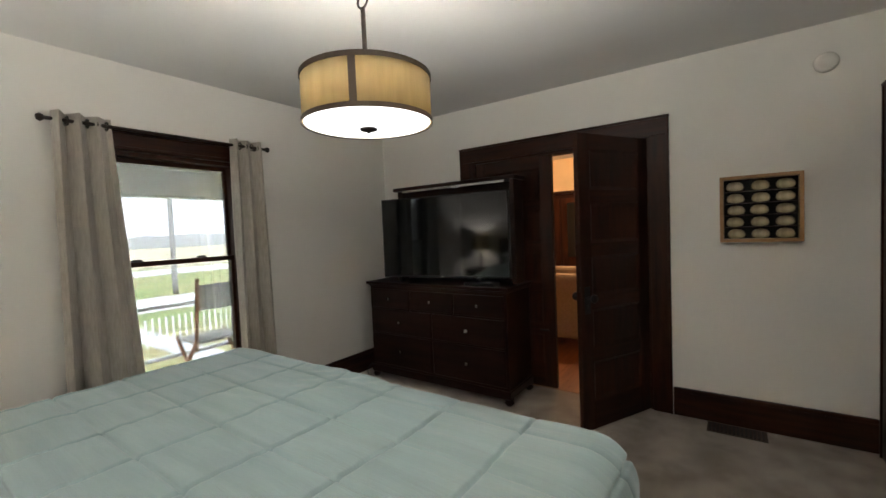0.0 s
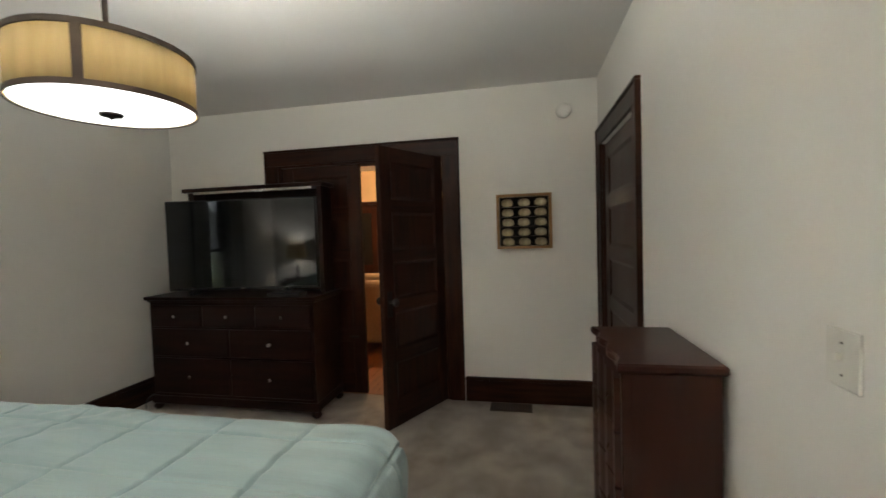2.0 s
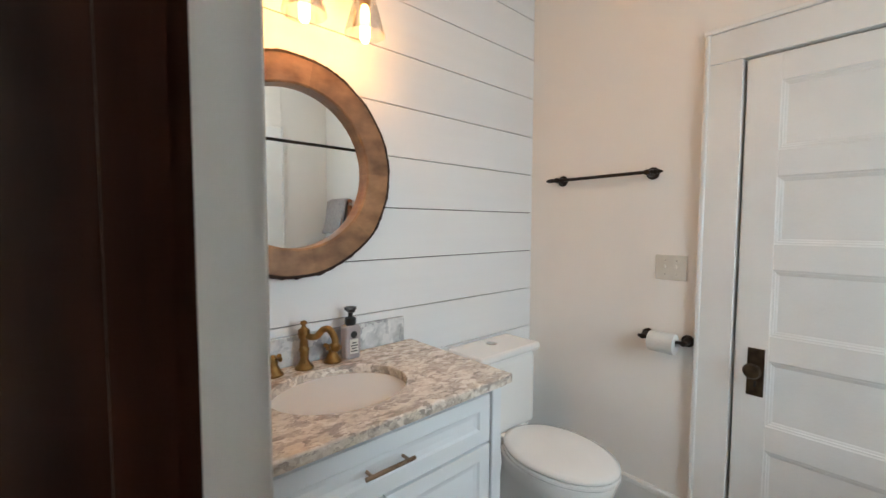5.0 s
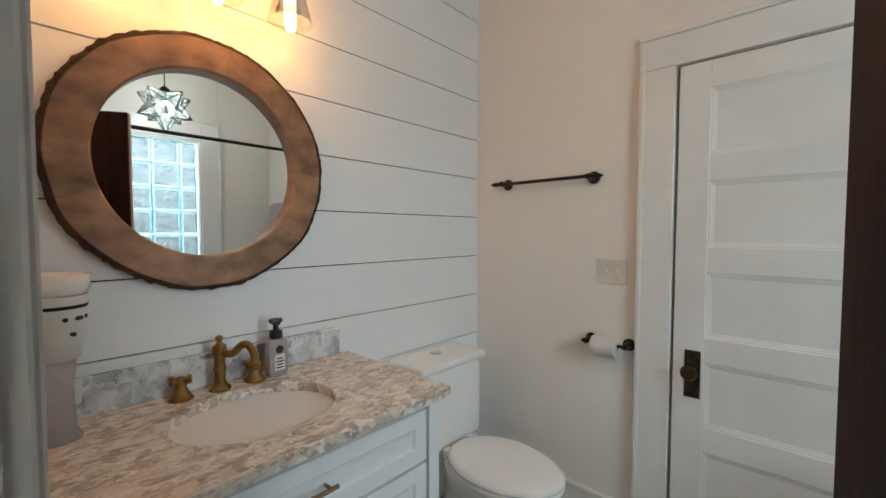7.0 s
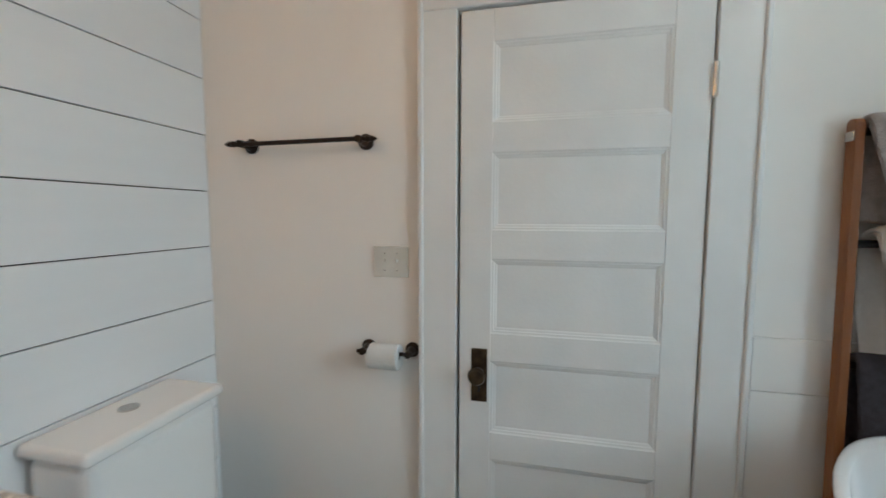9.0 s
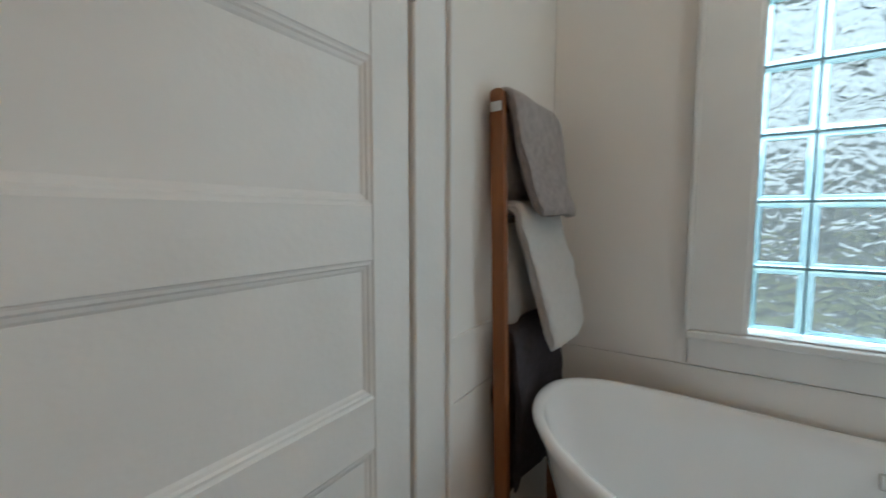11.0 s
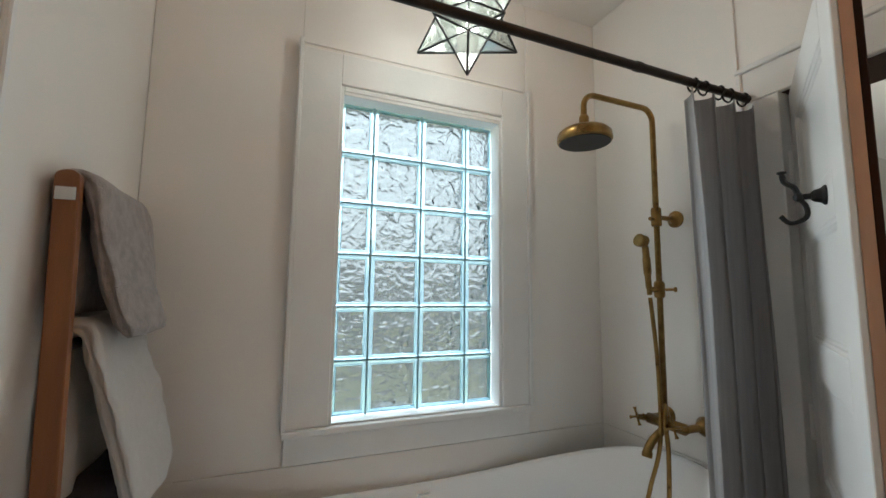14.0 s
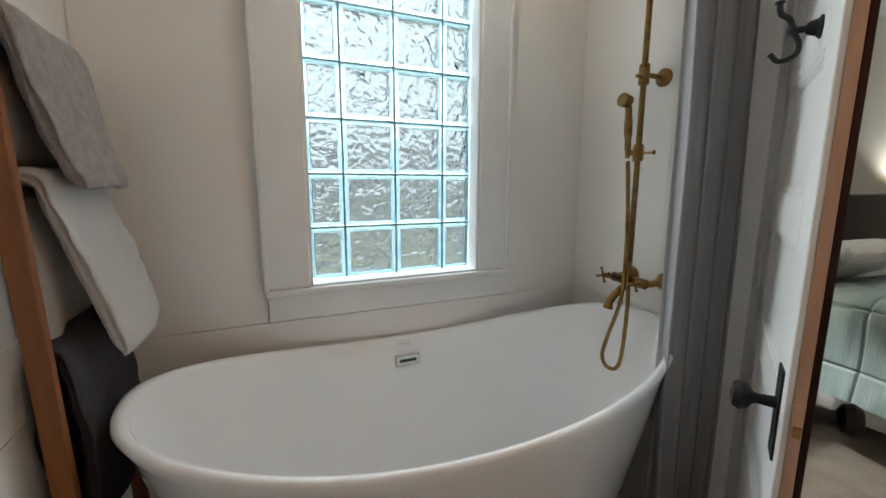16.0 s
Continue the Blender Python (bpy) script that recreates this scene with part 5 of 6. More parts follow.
# soap bottle
bot = thing("soap_dispenser", "clear foaming soap bottle with a black pump", "bottle", (2.388, 1.95, VZ))
M_SOAPG = mat("cloudy_soap_plastic", (0.80, 0.72, 0.74), (0.74, 0.66, 0.68), 0.12, scale=6)
M_SOAPG.node_tree.nodes["Principled BSDF"].inputs["Transmission Weight"].default_value = 0.6
part("bottle", bx(2.356, 2.420, 1.925, 1.975, VZ, VZ + 0.125, bevel=0.012, seg=3), M_SOAPG, bot, smooth=False)
lb = part("paper_label", bx(2.371, 2.405, 1.9235, 1.9249, VZ + 0.022, VZ + 0.075), M_PLATE, bot, "pale label with dark lines")
for k, w in enumerate((0.013, 0.010, 0.014, 0.009)):
    part("label_bar", bx(2.388 - w, 2.388 + w, 1.9225, 1.9235, VZ + 0.03 + 0.010 * k, VZ + 0.034 + 0.010 * k), M_BLACK, lb)
part("label_badge", lt([(0.013, 0), (0.013, 0.0012)], (2.388, 1.9249, VZ + 0.092), 18, (90, 0, 0)), M_BLACK, lb)
part("pump", lt([(0.019, 0.125), (0.021, 0.128), (0.021, 0.15), (0.009, 0.155), (0.009, 0.178), (0.022, 0.18), (0.022, 0.19), (0.004, 0.193)], (2.388, 1.95, VZ), 18), M_BLACK, bot)
part("nozzle", bx(2.363, 2.388, 1.91, 1.94, VZ + 0.176, VZ + 0.189, bevel=0.004, m=None), M_BLACK, bot)

# wax warmer on a short stand
M_ENAM = mat("chipped_white_enamel", (0.70, 0.70, 0.68), (0.62, 0.62, 0.60), 0.35, scale=12)
ww = thing("wax_warmer", "white chipped enamel pail wax warmer on a glass stand", "wax warmer", (1.845, 1.90, VZ))
part("stand", lt([(0.045, 0), (0.045, 0.006), (0.035, 0.02), (0.03, 0.12), (0.036, 0.16), (0.036, 0.185)], (1.845, 1.90, VZ), 24), M_SOAPG, ww, smooth=True)
part("pail", lt([(0.034, 0.186), (0.046, 0.19), (0.062, 0.335), (0.060, 0.338), (0.044, 0.20)], (1.845, 1.90, VZ), 32), M_ENAM, ww, smooth=True)
part("band", lt([(0.0605, 0.308), (0.062, 0.312), (0.0612, 0.316)], (1.845, 1.90, VZ), 32, cap=False), M_IRON, ww, "worn black band")
part("dish", lt([(0.058, 0.335), (0.066, 0.352), (0.07, 0.385), (0.067, 0.385), (0.05, 0.345)], (1.845, 1.90, VZ), 32), M_PORC, ww, smooth=True)
for a in (-75, -60, -42, -50, -20):
    zz = 0.285 if a != -60 else 0.25
    c = Vector((1.845 + 0.056 * math.cos(radians(a)), 1.90 + 0.056 * math.sin(radians(a)), VZ + zz))
    part("hole", lt([(0.005, -0.003), (0.005, 0.004)], c, 10, (90, 0, a + 90)), M_BLACK, ww)

# round slab mirror
MX, MZ, MR0, MR1 = 2.205, 1.585, 0.275, 0.372
mir = thing("mirror", "round mirror in a thick live-edge wood slab frame", "mirror", (MX, BATH_N, MZ))
NS = 9
for s in range(NS):
    bm = bmesh.new()
    n_ = 8
    a0 = 2 * math.pi * s / NS
    lp = []
    for k in range(n_ + 1):
        a = a0 + 2 * math.pi / NS * k / n_
        c, sn = math.cos(a), math.sin(a)
        ro = MR1 + 0.008 * noise.noise((c * 3, sn * 3, 2.0))
        lp.append([bm.verts.new((MX + r * c, y, MZ + r * sn)) for r, y in ((MR0, BATH_N - 0.002), (MR0, BATH_N - 0.045), (MR0 + 0.006, BATH_N - 0.05), (ro - 0.008, BATH_N - 0.05), (ro, BATH_N - 0.044), (ro, BATH_N - 0.002))])
    for p, q in zip(lp, lp[1:]):
        for k in range(6):
            bm.faces.new((p[k], p[(k + 1) % 6], q[(k + 1) % 6], q[k]))
    part("frame_segment", bm, M_SLAB, mir)
bm = bmesh.new()
lp = []
for k in range(240):
    a = 2 * math.pi * k / 240
    c, sn = math.cos(a), math.sin(a)
    ro = MR1 + 0.008 * noise.noise((c * 3, sn * 3, 2.0))
    b = 0.006 + 0.012 * abs(noise.noise((a * 9, 1.0, 0))) + 0.005 * noise.noise((a * 30, 3, 0))
    lp.append([bm.verts.new((MX + r * c, y, MZ + r * sn)) for r, y in ((ro - 0.002, BATH_N - 0.001), (ro - 0.006, BATH_N - 0.051), (ro + b * 0.6, BATH_N - 0.046), (ro + b, BATH_N - 0.03 + 0.006 * noise.noise((a * 20, 0, 0))), (ro + b * 0.8, BATH_N - 0.004))])
for p, q in zip(lp, lp[1:] + lp[:1]):
    for k in range(5):
        bm.faces.new((p[k], p[(k + 1) % 5], q[(k + 1) % 5], q[k]))
part("bark_edge", bm, M_BARK, mir, "rough dark bark edge")
part("glass", lt([(MR0 + 0.003, 0), (MR0 + 0.003, 0.004)], (MX, BATH_N - 0.012, MZ), 64, (90, 0, 0)), M_MIRROR, mir)

# vanity light
vl = thing("vanity_light", "brass wall light with three clear glass shades", "wall light", (2.21, BATH_N, 2.3))
part("back_plate", bx(1.93, 2.49, BATH_N - 0.02, BATH_N - 0.001, 2.255, 2.335, bevel=0.006), M_BRASS, vl)
for bxx in (1.99, 2.21, 2.43):
    part("arm", tb(curve_pts([(bxx, BATH_N - 0.02, 2.295), (bxx, BATH_N - 0.08, 2.305), (bxx, BATH_N - 0.12, 2.29), (bxx, BATH_N - 0.12, 2.25)]), 0.007, 8), M_BRASS, vl)
    sk = part("socket", lt([(0.012, 2.255), (0.016, 2.25), (0.016, 2.235), (0.03, 2.222), (0.032, 2.208), (0.02, 2.205), (0.02, 2.165), (0.014, 2.16)], (bxx, BATH_N - 0.12, 0), 20), M_BRASS, vl, smooth=True)
    part("shade", lt([(0.026, 2.215), (0.032, 2.20), (0.07, 2.06)], (bxx, BATH_N - 0.12, 0), 32, cap=False), M_CLEAR, vl, "clear flared glass shade", smooth=True, solid=0.002)
    bl = part("bulb", lt([(0.011, 2.165), (0.014, 2.15), (0.018, 2.13), (0.018, 2.05), (0.012, 2.035), (0.002, 2.03)], (bxx, BATH_N - 0.12, 0), 16), M_BULB, vl, "glowing filament bulb", smooth=True)
    bl.visible_shadow = False
    lamp("vanity_bulb_light", (bxx, BATH_N - 0.12, 2.09), LAMP_VAN, WARM, 0.02)

# toilet
TX = 3.142
toi = thing("toilet", "white two-piece toilet with the lid down", "toilet", (TX, 1.65, 0))
part("tank", bx(TX - 0.205, TX + 0.205, 1.805, BATH_N - 0.012, 0.40, 0.775, bevel=0.035, seg=4), M_PORC, toi, smooth=False)
part("tank_lid", bx(TX - 0.218, TX + 0.218, 1.79, BATH_N - 0.008, 0.775, 0.813, bevel=0.016, seg=4), M_PORC, toi)
part("flush_button", lt([(0.026, 0.813), (0.026, 0.817), (0.018, 0.819)], (TX, 1.925, 0), 20), M_CHROME, toi, "chrome flush button")


def ell(bm, secs, seg=36):
    lp = []
    for cx, cy, rx, ryf, ryb, z in secs:
        lp.append([bm.verts.new((cx + rx * math.cos(2 * math.pi * k / seg), cy + (ryb if math.sin(2 * math.pi * k / seg) > 0 else ryf) * math.sin(2 * math.pi * k / seg), z)) for k in range(seg)])
    for p, q in zip(lp, lp[1:]):
        for k in range(seg):
            bm.faces.new((p[k], p[(k + 1) % seg], q[(k + 1) % seg], q[k]))
    bm.faces.new(lp[0][::-1])
    bm.faces.new(lp[-1])
    return bm


YC = 1.56
part("bowl", ell(bmesh.new(), [(TX, YC + 0.1, 0.11, 0.2, 0.2, 0.0), (TX, YC + 0.1, 0.10, 0.18, 0.2, 0.12), (TX, YC + 0.06, 0.12, 0.22, 0.22, 0.22), (TX, YC, 0.165, 0.25, 0.26, 0.32), (TX, YC, 0.182, 0.265, 0.26, 0.385), (TX, YC, 0.18, 0.262, 0.26, 0.398)]), M_PORC, toi, smooth=True)
part("seat", ell(bmesh.new(), [(TX, YC, 0.184, 0.27, 0.23, 0.400), (TX, YC, 0.19, 0.276, 0.235, 0.406), (TX, YC, 0.19, 0.276, 0.235, 0.416), (TX, YC, 0.184, 0.27, 0.23, 0.420)]), M_PORC, toi, smooth=False)
part("lid", ell(bmesh.new(), [(TX, YC, 0.184, 0.27, 0.23, 0.423), (TX, YC, 0.19, 0.276, 0.235, 0.430), (TX, YC, 0.188, 0.274, 0.233, 0.440), (TX, YC, 0.165, 0.25, 0.21, 0.447), (TX, YC, 0.08, 0.14, 0.12, 0.450)]), M_PORC, toi, smooth=True)
for s in (-0.075, 0.075):
    part("hinge", bx(TX + s - 0.02, TX + s + 0.02, 1.765, 1.795, 0.40, 0.44, bevel=0.006), M_PORC, toi)

# towel bar and paper holder
tbx = BATH_E - 0.06
bar = thing("towel_bar", "oil-rubbed bronze towel bar, empty", "towel bar", (BATH_E, 1.6, 1.635))
part("bar", tb([(tbx, 1.345, 1.628), (tbx, 1.846, 1.624)], 0.008), M_BRONZE, bar)
for yy in (1.366, 1.822):
    part("rose", lt([(0.028, 0), (0.028, 0.006), (0.018, 0.014), (0.012, 0.05), (0.014, 0.06), (0.012, 0.075)], (BATH_E, yy, 1.626), 18, (0, -90, 0)), M_BRONZE, bar)
for yy, s in ((1.335, 90), (1.856, -90)):
    part("finial", lt([(0.008, -0.012), (0.012, 0), (0.008, 0.008), (0.011, 0.014), (0.003, 0.032)], (tbx, yy, 1.626), 12, (s, 0, 0)), M_BRONZE, bar)
tp = thing("paper_holder", "oil-rubbed bronze toilet paper holder on the wall", "paper holder", (BATH_E, 1.28, 0.9))
for yy in (1.20, 1.365):
    part("rose", lt([(0.026, 0), (0.026, 0.006), (0.016, 0.014), (0.011, 0.05), (0.013, 0.06), (0.011, 0.07)], (BATH_E, yy, 0.90), 18, (0, -90, 0)), M_BRONZE, tp)
part("rod", tb([(tbx, 1.185, 0.90), (tbx, 1.385, 0.90)], 0.007), M_BRONZE, tp)
roll = tagged(mesh("toilet_paper", lt([(0.008, 0), (0.042, 0), (0.044, 0.003), (0.044, 0.102), (0.042, 0.105), (0.008, 0.105)], (tbx, 1.335, 0.888), 28, (90, 0, 0), cap=False), M_SHEET, smooth=False), "white toilet paper roll on its holder", "toilet paper")

# tub
TCX, TCY, TL, TW = 2.622, -0.165, 0.847, 0.398
tub = thing("bathtub", "freestanding white acrylic slipper tub with a dipped rim", "bathtub", (TCX, TCY, 0))


def rim_z(a):
    return 0.72 + (0.098 if math.cos(a) > 0 else 0.112) * abs(math.cos(a)) ** 1.7


def se(a, ex=2.35):
    c, s = math.cos(a), math.sin(a)
    return math.copysign(abs(c) ** (2 / ex), c), math.copysign(abs(s) ** (2 / ex), s)


NT = 96


def tub_ring(bm, sx, sy, zf):
    out = []
    for k in range(NT):
        a = 2 * math.pi * k / NT
        c, s = se(a)
        out.append(bm.verts.new((TCX + sx * c, TCY + sy * s, zf(a))))
    return out


bm = bmesh.new()
rings = [tub_ring(bm, TL - 0.27, TW - 0.125, lambda a: 0.0), tub_ring(bm, TL - 0.25, TW - 0.115, lambda a: 0.02), tub_ring(bm, TL - 0.17, TW - 0.078, lambda a: rim_z(a) * 0.35), tub_ring(bm, TL - 0.08, TW - 0.036, lambda a: rim_z(a) * 0.7),
         tub_ring(bm, TL - 0.018, TW - 0.008, lambda a: rim_z(a) - 0.045), tub_ring(bm, TL, TW, lambda a: rim_z(a) - 0.012), tub_ring(bm, TL - 0.004, TW - 0.003, lambda a: rim_z(a) - 0.002), tub_ring(bm, TL - 0.014, TW - 0.012, lambda a: rim_z(a)),
         tub_ring(bm, TL - 0.026, TW - 0.022, lambda a: rim_z(a) - 0.003), tub_ring(bm, TL - 0.034, TW - 0.028, lambda a: rim_z(a) - 0.014), tub_ring(bm, TL - 0.075, TW - 0.042, lambda a: rim_z(a) * 0.78), tub_ring(bm, TL - 0.16, TW - 0.062, lambda a: 0.16 + rim_z(a) * 0.3),
         tub_ring(bm, TL - 0.24, TW - 0.095, lambda a: 0.20), tub_ring(bm, TL - 0.33, TW - 0.15, lambda a: 0.165), tub_ring(bm, 0.25, 0.1, lambda a: 0.155), tub_ring(bm, 0.03, 0.03, lambda a: 0.153)]
for p, q in zip(rings, rings[1:]):
    for k in range(NT):
        bm.faces.new((p[k], p[(k + 1) % NT], q[(k + 1) % NT], q[k]))
bm.faces.new(rings[0][::-1])
bm.faces.new(rings[-1])
part("shell", bm, M_TUB, tub, smooth=True)
ov = part("overflow", bx(-0.05, 0.05, -0.006, 0.006, -0.021, 0.021, bevel=0.003, m=pose(2.64, TCY - TW + 0.054, 0.632, 8, 0, 0)), M_CHROME, tub, "rectangular chrome overflow")
part("slot", bx(-0.034, 0.034, 0.005, 0.0075, -0.006, 0.005, m=pose(2.64, TCY - TW + 0.054, 0.632, 8, 0, 0)), M_BLACK, ov)
part("brand_mark", bx(-0.022, 0.022, 0, 0.0015, -0.003, 0.003, m=pose(2.645, TCY - TW + 0.036, 0.69, 6, 0, 0)), M_CHROME, tub)
part("drain", lt([(0.03, 0.154), (0.03, 0.158), (0.02, 0.16)], (2.64, TCY, 0), 20), M_CHROME, tub)

# exposed shower column
PXX, PYY = 1.868, -0.164
sho = thing("shower_column", "antique brass exposed shower with a rain head and hand shower", "shower", (PXX, PYY, 1.0))
pts = [(PXX, PYY, 0.98), (PXX, PYY, 2.07)] + [(PXX + 0.05 - 0.05 * math.cos(k * math.pi / 12), PYY, 2.07 + 0.05 * math.sin(k * math.pi / 12)) for k in range(1, 7)] + [(2.15, PYY, 2.12)] + [(2.15 + 0.05 * math.sin(k * math.pi / 12), PYY, 2.07 + 0.05 * math.cos(k * math.pi / 12)) for k in range(1, 7)] + [(2.20, PYY, 2.03)]
part("riser", tb(pts, 0.0105, 12), M_BRASS, sho, smooth=True)
part("neck", lt([(0.012, 2.04), (0.017, 2.03), (0.017, 2.015), (0.011, 2.005), (0.02, 1.995)], (2.20, PYY, 0), 16), M_BRASS, sho)
part("rain_head", lt([(0.02, 2.0), (0.032, 1.992), (0.078, 1.982), (0.091, 1.969), (0.094, 1.945), (0.090, 1.938)], (2.20, PYY, 0), 40), M_BRASS, sho, smooth=True)
part("spray_plate", lt([(0.087, 1.937), (0.085, 1.935)], (2.20, PYY, 0), 40), M_IRON, sho)
part("bracket", tb([(BATH_W + 0.008, PYY, 1.70), (PXX, PYY, 1.70)], 0.009, 10), M_BRASS, sho)
part("bracket_rose", lt([(0.032, 0), (0.032, 0.008), (0.018, 0.018), (0.012, 0.03)], (BATH_W + 0.008, PYY, 1.70), 18, (0, 90, 0)), M_BRASS, sho)
part("bracket_collar", lt([(0.016, 1.665), (0.018, 1.67), (0.018, 1.73), (0.016, 1.735)], (PXX, PYY, 0), 16), M_BRASS, sho)
part("bracket_screw", tb([(PXX, PYY, 1.69), (PXX + 0.045, PYY + 0.01, 1.69)], [0.005, 0.007], 8), M_BRASS, sho)
part("slide_collar", lt([(0.016, 1.40), (0.019, 1.41), (0.019, 1.45), (0.016, 1.46)], (PXX, PYY, 0), 16), M_BRASS, sho)
part("slide_knob", tb([(PXX, PYY, 1.43), (PXX - 0.02, PYY + 0.045, 1.43), (PXX - 0.02, PYY + 0.05, 1.43)], [0.005, 0.005, 0.010], 8), M_BRASS, sho)
hs = part("hand_shower", tb(curve_pts([(PXX + 0.05, PYY, 1.41), (PXX + 0.055, PYY, 1.47), (PXX + 0.06, PYY, 1.55), (PXX + 0.065, PYY, 1.60)]), [0.009] * 4 + [0.011] * 6 + [0.014] * 6 + [0.012] * 6 + [0.010] * 3, 12), M_BRASS, sho, smooth=True)
part("spray_cup", lt([(0.01, -0.02), (0.022, -0.01), (0.024, 0.02), (0.02, 0.024)], (PXX + 0.075, PYY, 1.605), 18, (0, 80, 0)), M_BRASS, hs)
part("cradle", tb([(PXX, PYY, 1.43), (PXX + 0.05, PYY, 1.43)], 0.010, 10), M_BRASS, sho)
part("mixer_body", tb([(PXX - 0.005, PYY - 0.075, 0.955), (PXX - 0.005, PYY + 0.075, 0.955)], 0.019, 14), M_BRASS, sho, smooth=True)
part("mixer_post", lt([(0.018, 0.95), (0.02, 0.975), (0.013, 1.0), (0.013, 1.01)], (PXX, PYY, 0), 14), M_BRASS, sho)
for s in (-1, 1):
    yy = PYY + 0.075 * s
    part("union", tb([(BATH_W + 0.008, yy, 0.955), (PXX - 0.005, yy, 0.955)], 0.013, 12), M_BRASS, sho)
    part("union_rose", lt([(0.034, 0), (0.034, 0.006), (0.022, 0.02), (0.014, 0.04)], (BATH_W + 0.008, yy, 0.955), 20, (0, 90, 0)), M_BRASS, sho, smooth=True)
    hx = part("tap", tb([(PXX, yy, 0.955), (PXX + 0.05, yy, 0.965)], [0.012, 0.009], 12), M_BRASS, sho)
    for a in (0, 90):
        d = Vector((0, math.cos(radians(a + 20)), math.sin(radians(a + 20)))) * 0.032
        c = Vector((PXX + 0.052, yy, 0.966))
        part("cross_arm", tb([c - d, c - d * 0.7, c + d * 0.7, c + d], [0.007, 0.004, 0.004, 0.007], 8), M_BRASS, hx)
part("diverter", tb([(PXX, PYY, 0.985), (PXX + 0.03, PYY + 0.02, 0.99)], [0.012, 0.008], 10), M_BRASS, sho)
part("spout", tb(curve_pts([(PXX, PYY, 0.94), (PXX + 0.05, PYY, 0.915), (PXX + 0.085, PYY, 0.885), (PXX + 0.095, PYY, 0.855)]), [0.014] * 20 + [0.017] * 5, 12), M_BRASS, sho, smooth=True)
part("hose", tb(curve_pts([(PXX + 0.048, PYY, 1.40), (PXX + 0.03, PYY + 0.005, 1.15), (PXX + 0.04, PYY + 0.01, 0.90), (PXX + 0.062, PYY - 0.02, 0.74), (PXX + 0.085, PYY - 0.02, 0.66), (PXX + 0.088, PYY + 0.015, 0.625), (PXX + 0.075, PYY + 0.055, 0.66), (PXX + 0.045, PYY + 0.045, 0.86), (PXX + 0.03, PYY + 0.025, 0.97), (PXX + 0.01, PYY + 0.01, 1.02), (PXX, PYY - 0.01, 1.0)], 10), 0.0075, 10), M_BRASS, sho, smooth=True)

# shower rod and curtain
RY_, RZ_ = 0.125, 2.052
srod = thing("shower_rod", "black tension shower rod across the bath", "curtain rod", (2.6, RY_, RZ_))
part("rod", tb([(BATH_W + 0.002, RY_, RZ_), (BATH_E - 0.002, RY_, RZ_)], 0.0125, 14), M_BRONZE, srod)
part("sleeve", tb([(2.25, RY_, RZ_), (2.27, RY_, RZ_)], 0.0145, 14), M_BRONZE, srod)
sc = thing("shower_curtain", "grey slub shower curtain pushed to the wall", "curtain", (1.86, RY_, 0.1))


def shc(u, v):
    w = 2 * math.pi * 3.2 * u + 0.6
    x = 1.772 + (0.305 - 0.055 * (1 - v)) * u + 0.012 * math.sin(2 * w)
    y = RY_ - 0.005 + (0.030 + 0.014 * (1 - v)) * math.sin(w + 0.4 * math.sin(2.5 * v)) + 0.014 * noise.noise((u * 6, v * 2, 4))
    return Vector((x, y, 0.10 + (RZ_ - 0.135) * v + 0.008 * math.cos(w)))


part("cloth", sheet(shc, 170, 40), M_SHOWC, sc, smooth=True, solid=0.003)
for k in range(5):
    xx = 1.80 + 0.058 * k + 0.012 * (k % 2)
    part("ring", tb([(xx + 0.004 * math.sin(j), RY_ + 0.017 * math.cos(j * math.pi / 8), RZ_ - 0.006 + 0.021 * math.sin(j * math.pi / 8)) for j in range(16)], 0.003, 6, True), M_IRON, sc)

# towel ladder
LXT, LXB, LY0, LY1, LZT = 3.55, 3.508, -0.035, -0.45, 1.63
lad = thing("towel_ladder", "brown stained wooden towel ladder leaning on the wall", "ladder", (LXB, -0.2, 0))
lean = math.degrees(math.atan2(LXT - LXB, LZT))
for yy in (LY0, LY1):
    hl = math.hypot(LXT - LXB, LZT)
    bm = bmesh.new()
    out = [(-0.019, 0.0), (0.019, 0.0)] + [(0.019 * math.cos(k * math.pi / 12), hl - 0.014 + 0.014 * math.sin(k * math.pi / 12)) for k in range(13)]
    bm.faces.new([bm.verts.new((x, -0.011, z)) for x, z in out])
    up = bmesh.ops.extrude_face_region(bm, geom=list(bm.faces))["geom"]
    bmesh.ops.translate(bm, vec=(0, 0.022, 0), verts=[v for v in up if isinstance(v, bmesh.types.BMVert)])
    bmesh.ops.bevel(bm, geom=[e for e in bm.edges if abs(e.verts[0].co.y - e.verts[1].co.y) < 1e-5], offset=0.0025, segments=2, affect="EDGES", profile=0.5)
    bmesh.ops.transform(bm, matrix=pose(LXB, yy, 0, 0, lean, 0), verts=bm.verts)
    r_ = part("rail", bm, M_LADDER, lad)
    part("bracket", bx(-0.016, 0.016, -0.0135, -0.0105, 1.572, 1.597, bevel=0.001, m=pose(LXB, yy, 0, 0, lean, 0) @ pose(0, 0.0245, 0)), M_CHROME, r_)
RUNGS = (1.595, 1.30, 0.97, 0.55)
for zz in RUNGS:
    xx = LXB + (LXT - LXB) * zz / LZT
    part("rung", tb([(xx, LY0 + 0.008, zz), (xx, LY1 - 0.008, zz)], 0.011, 10), M_IRON, lad)


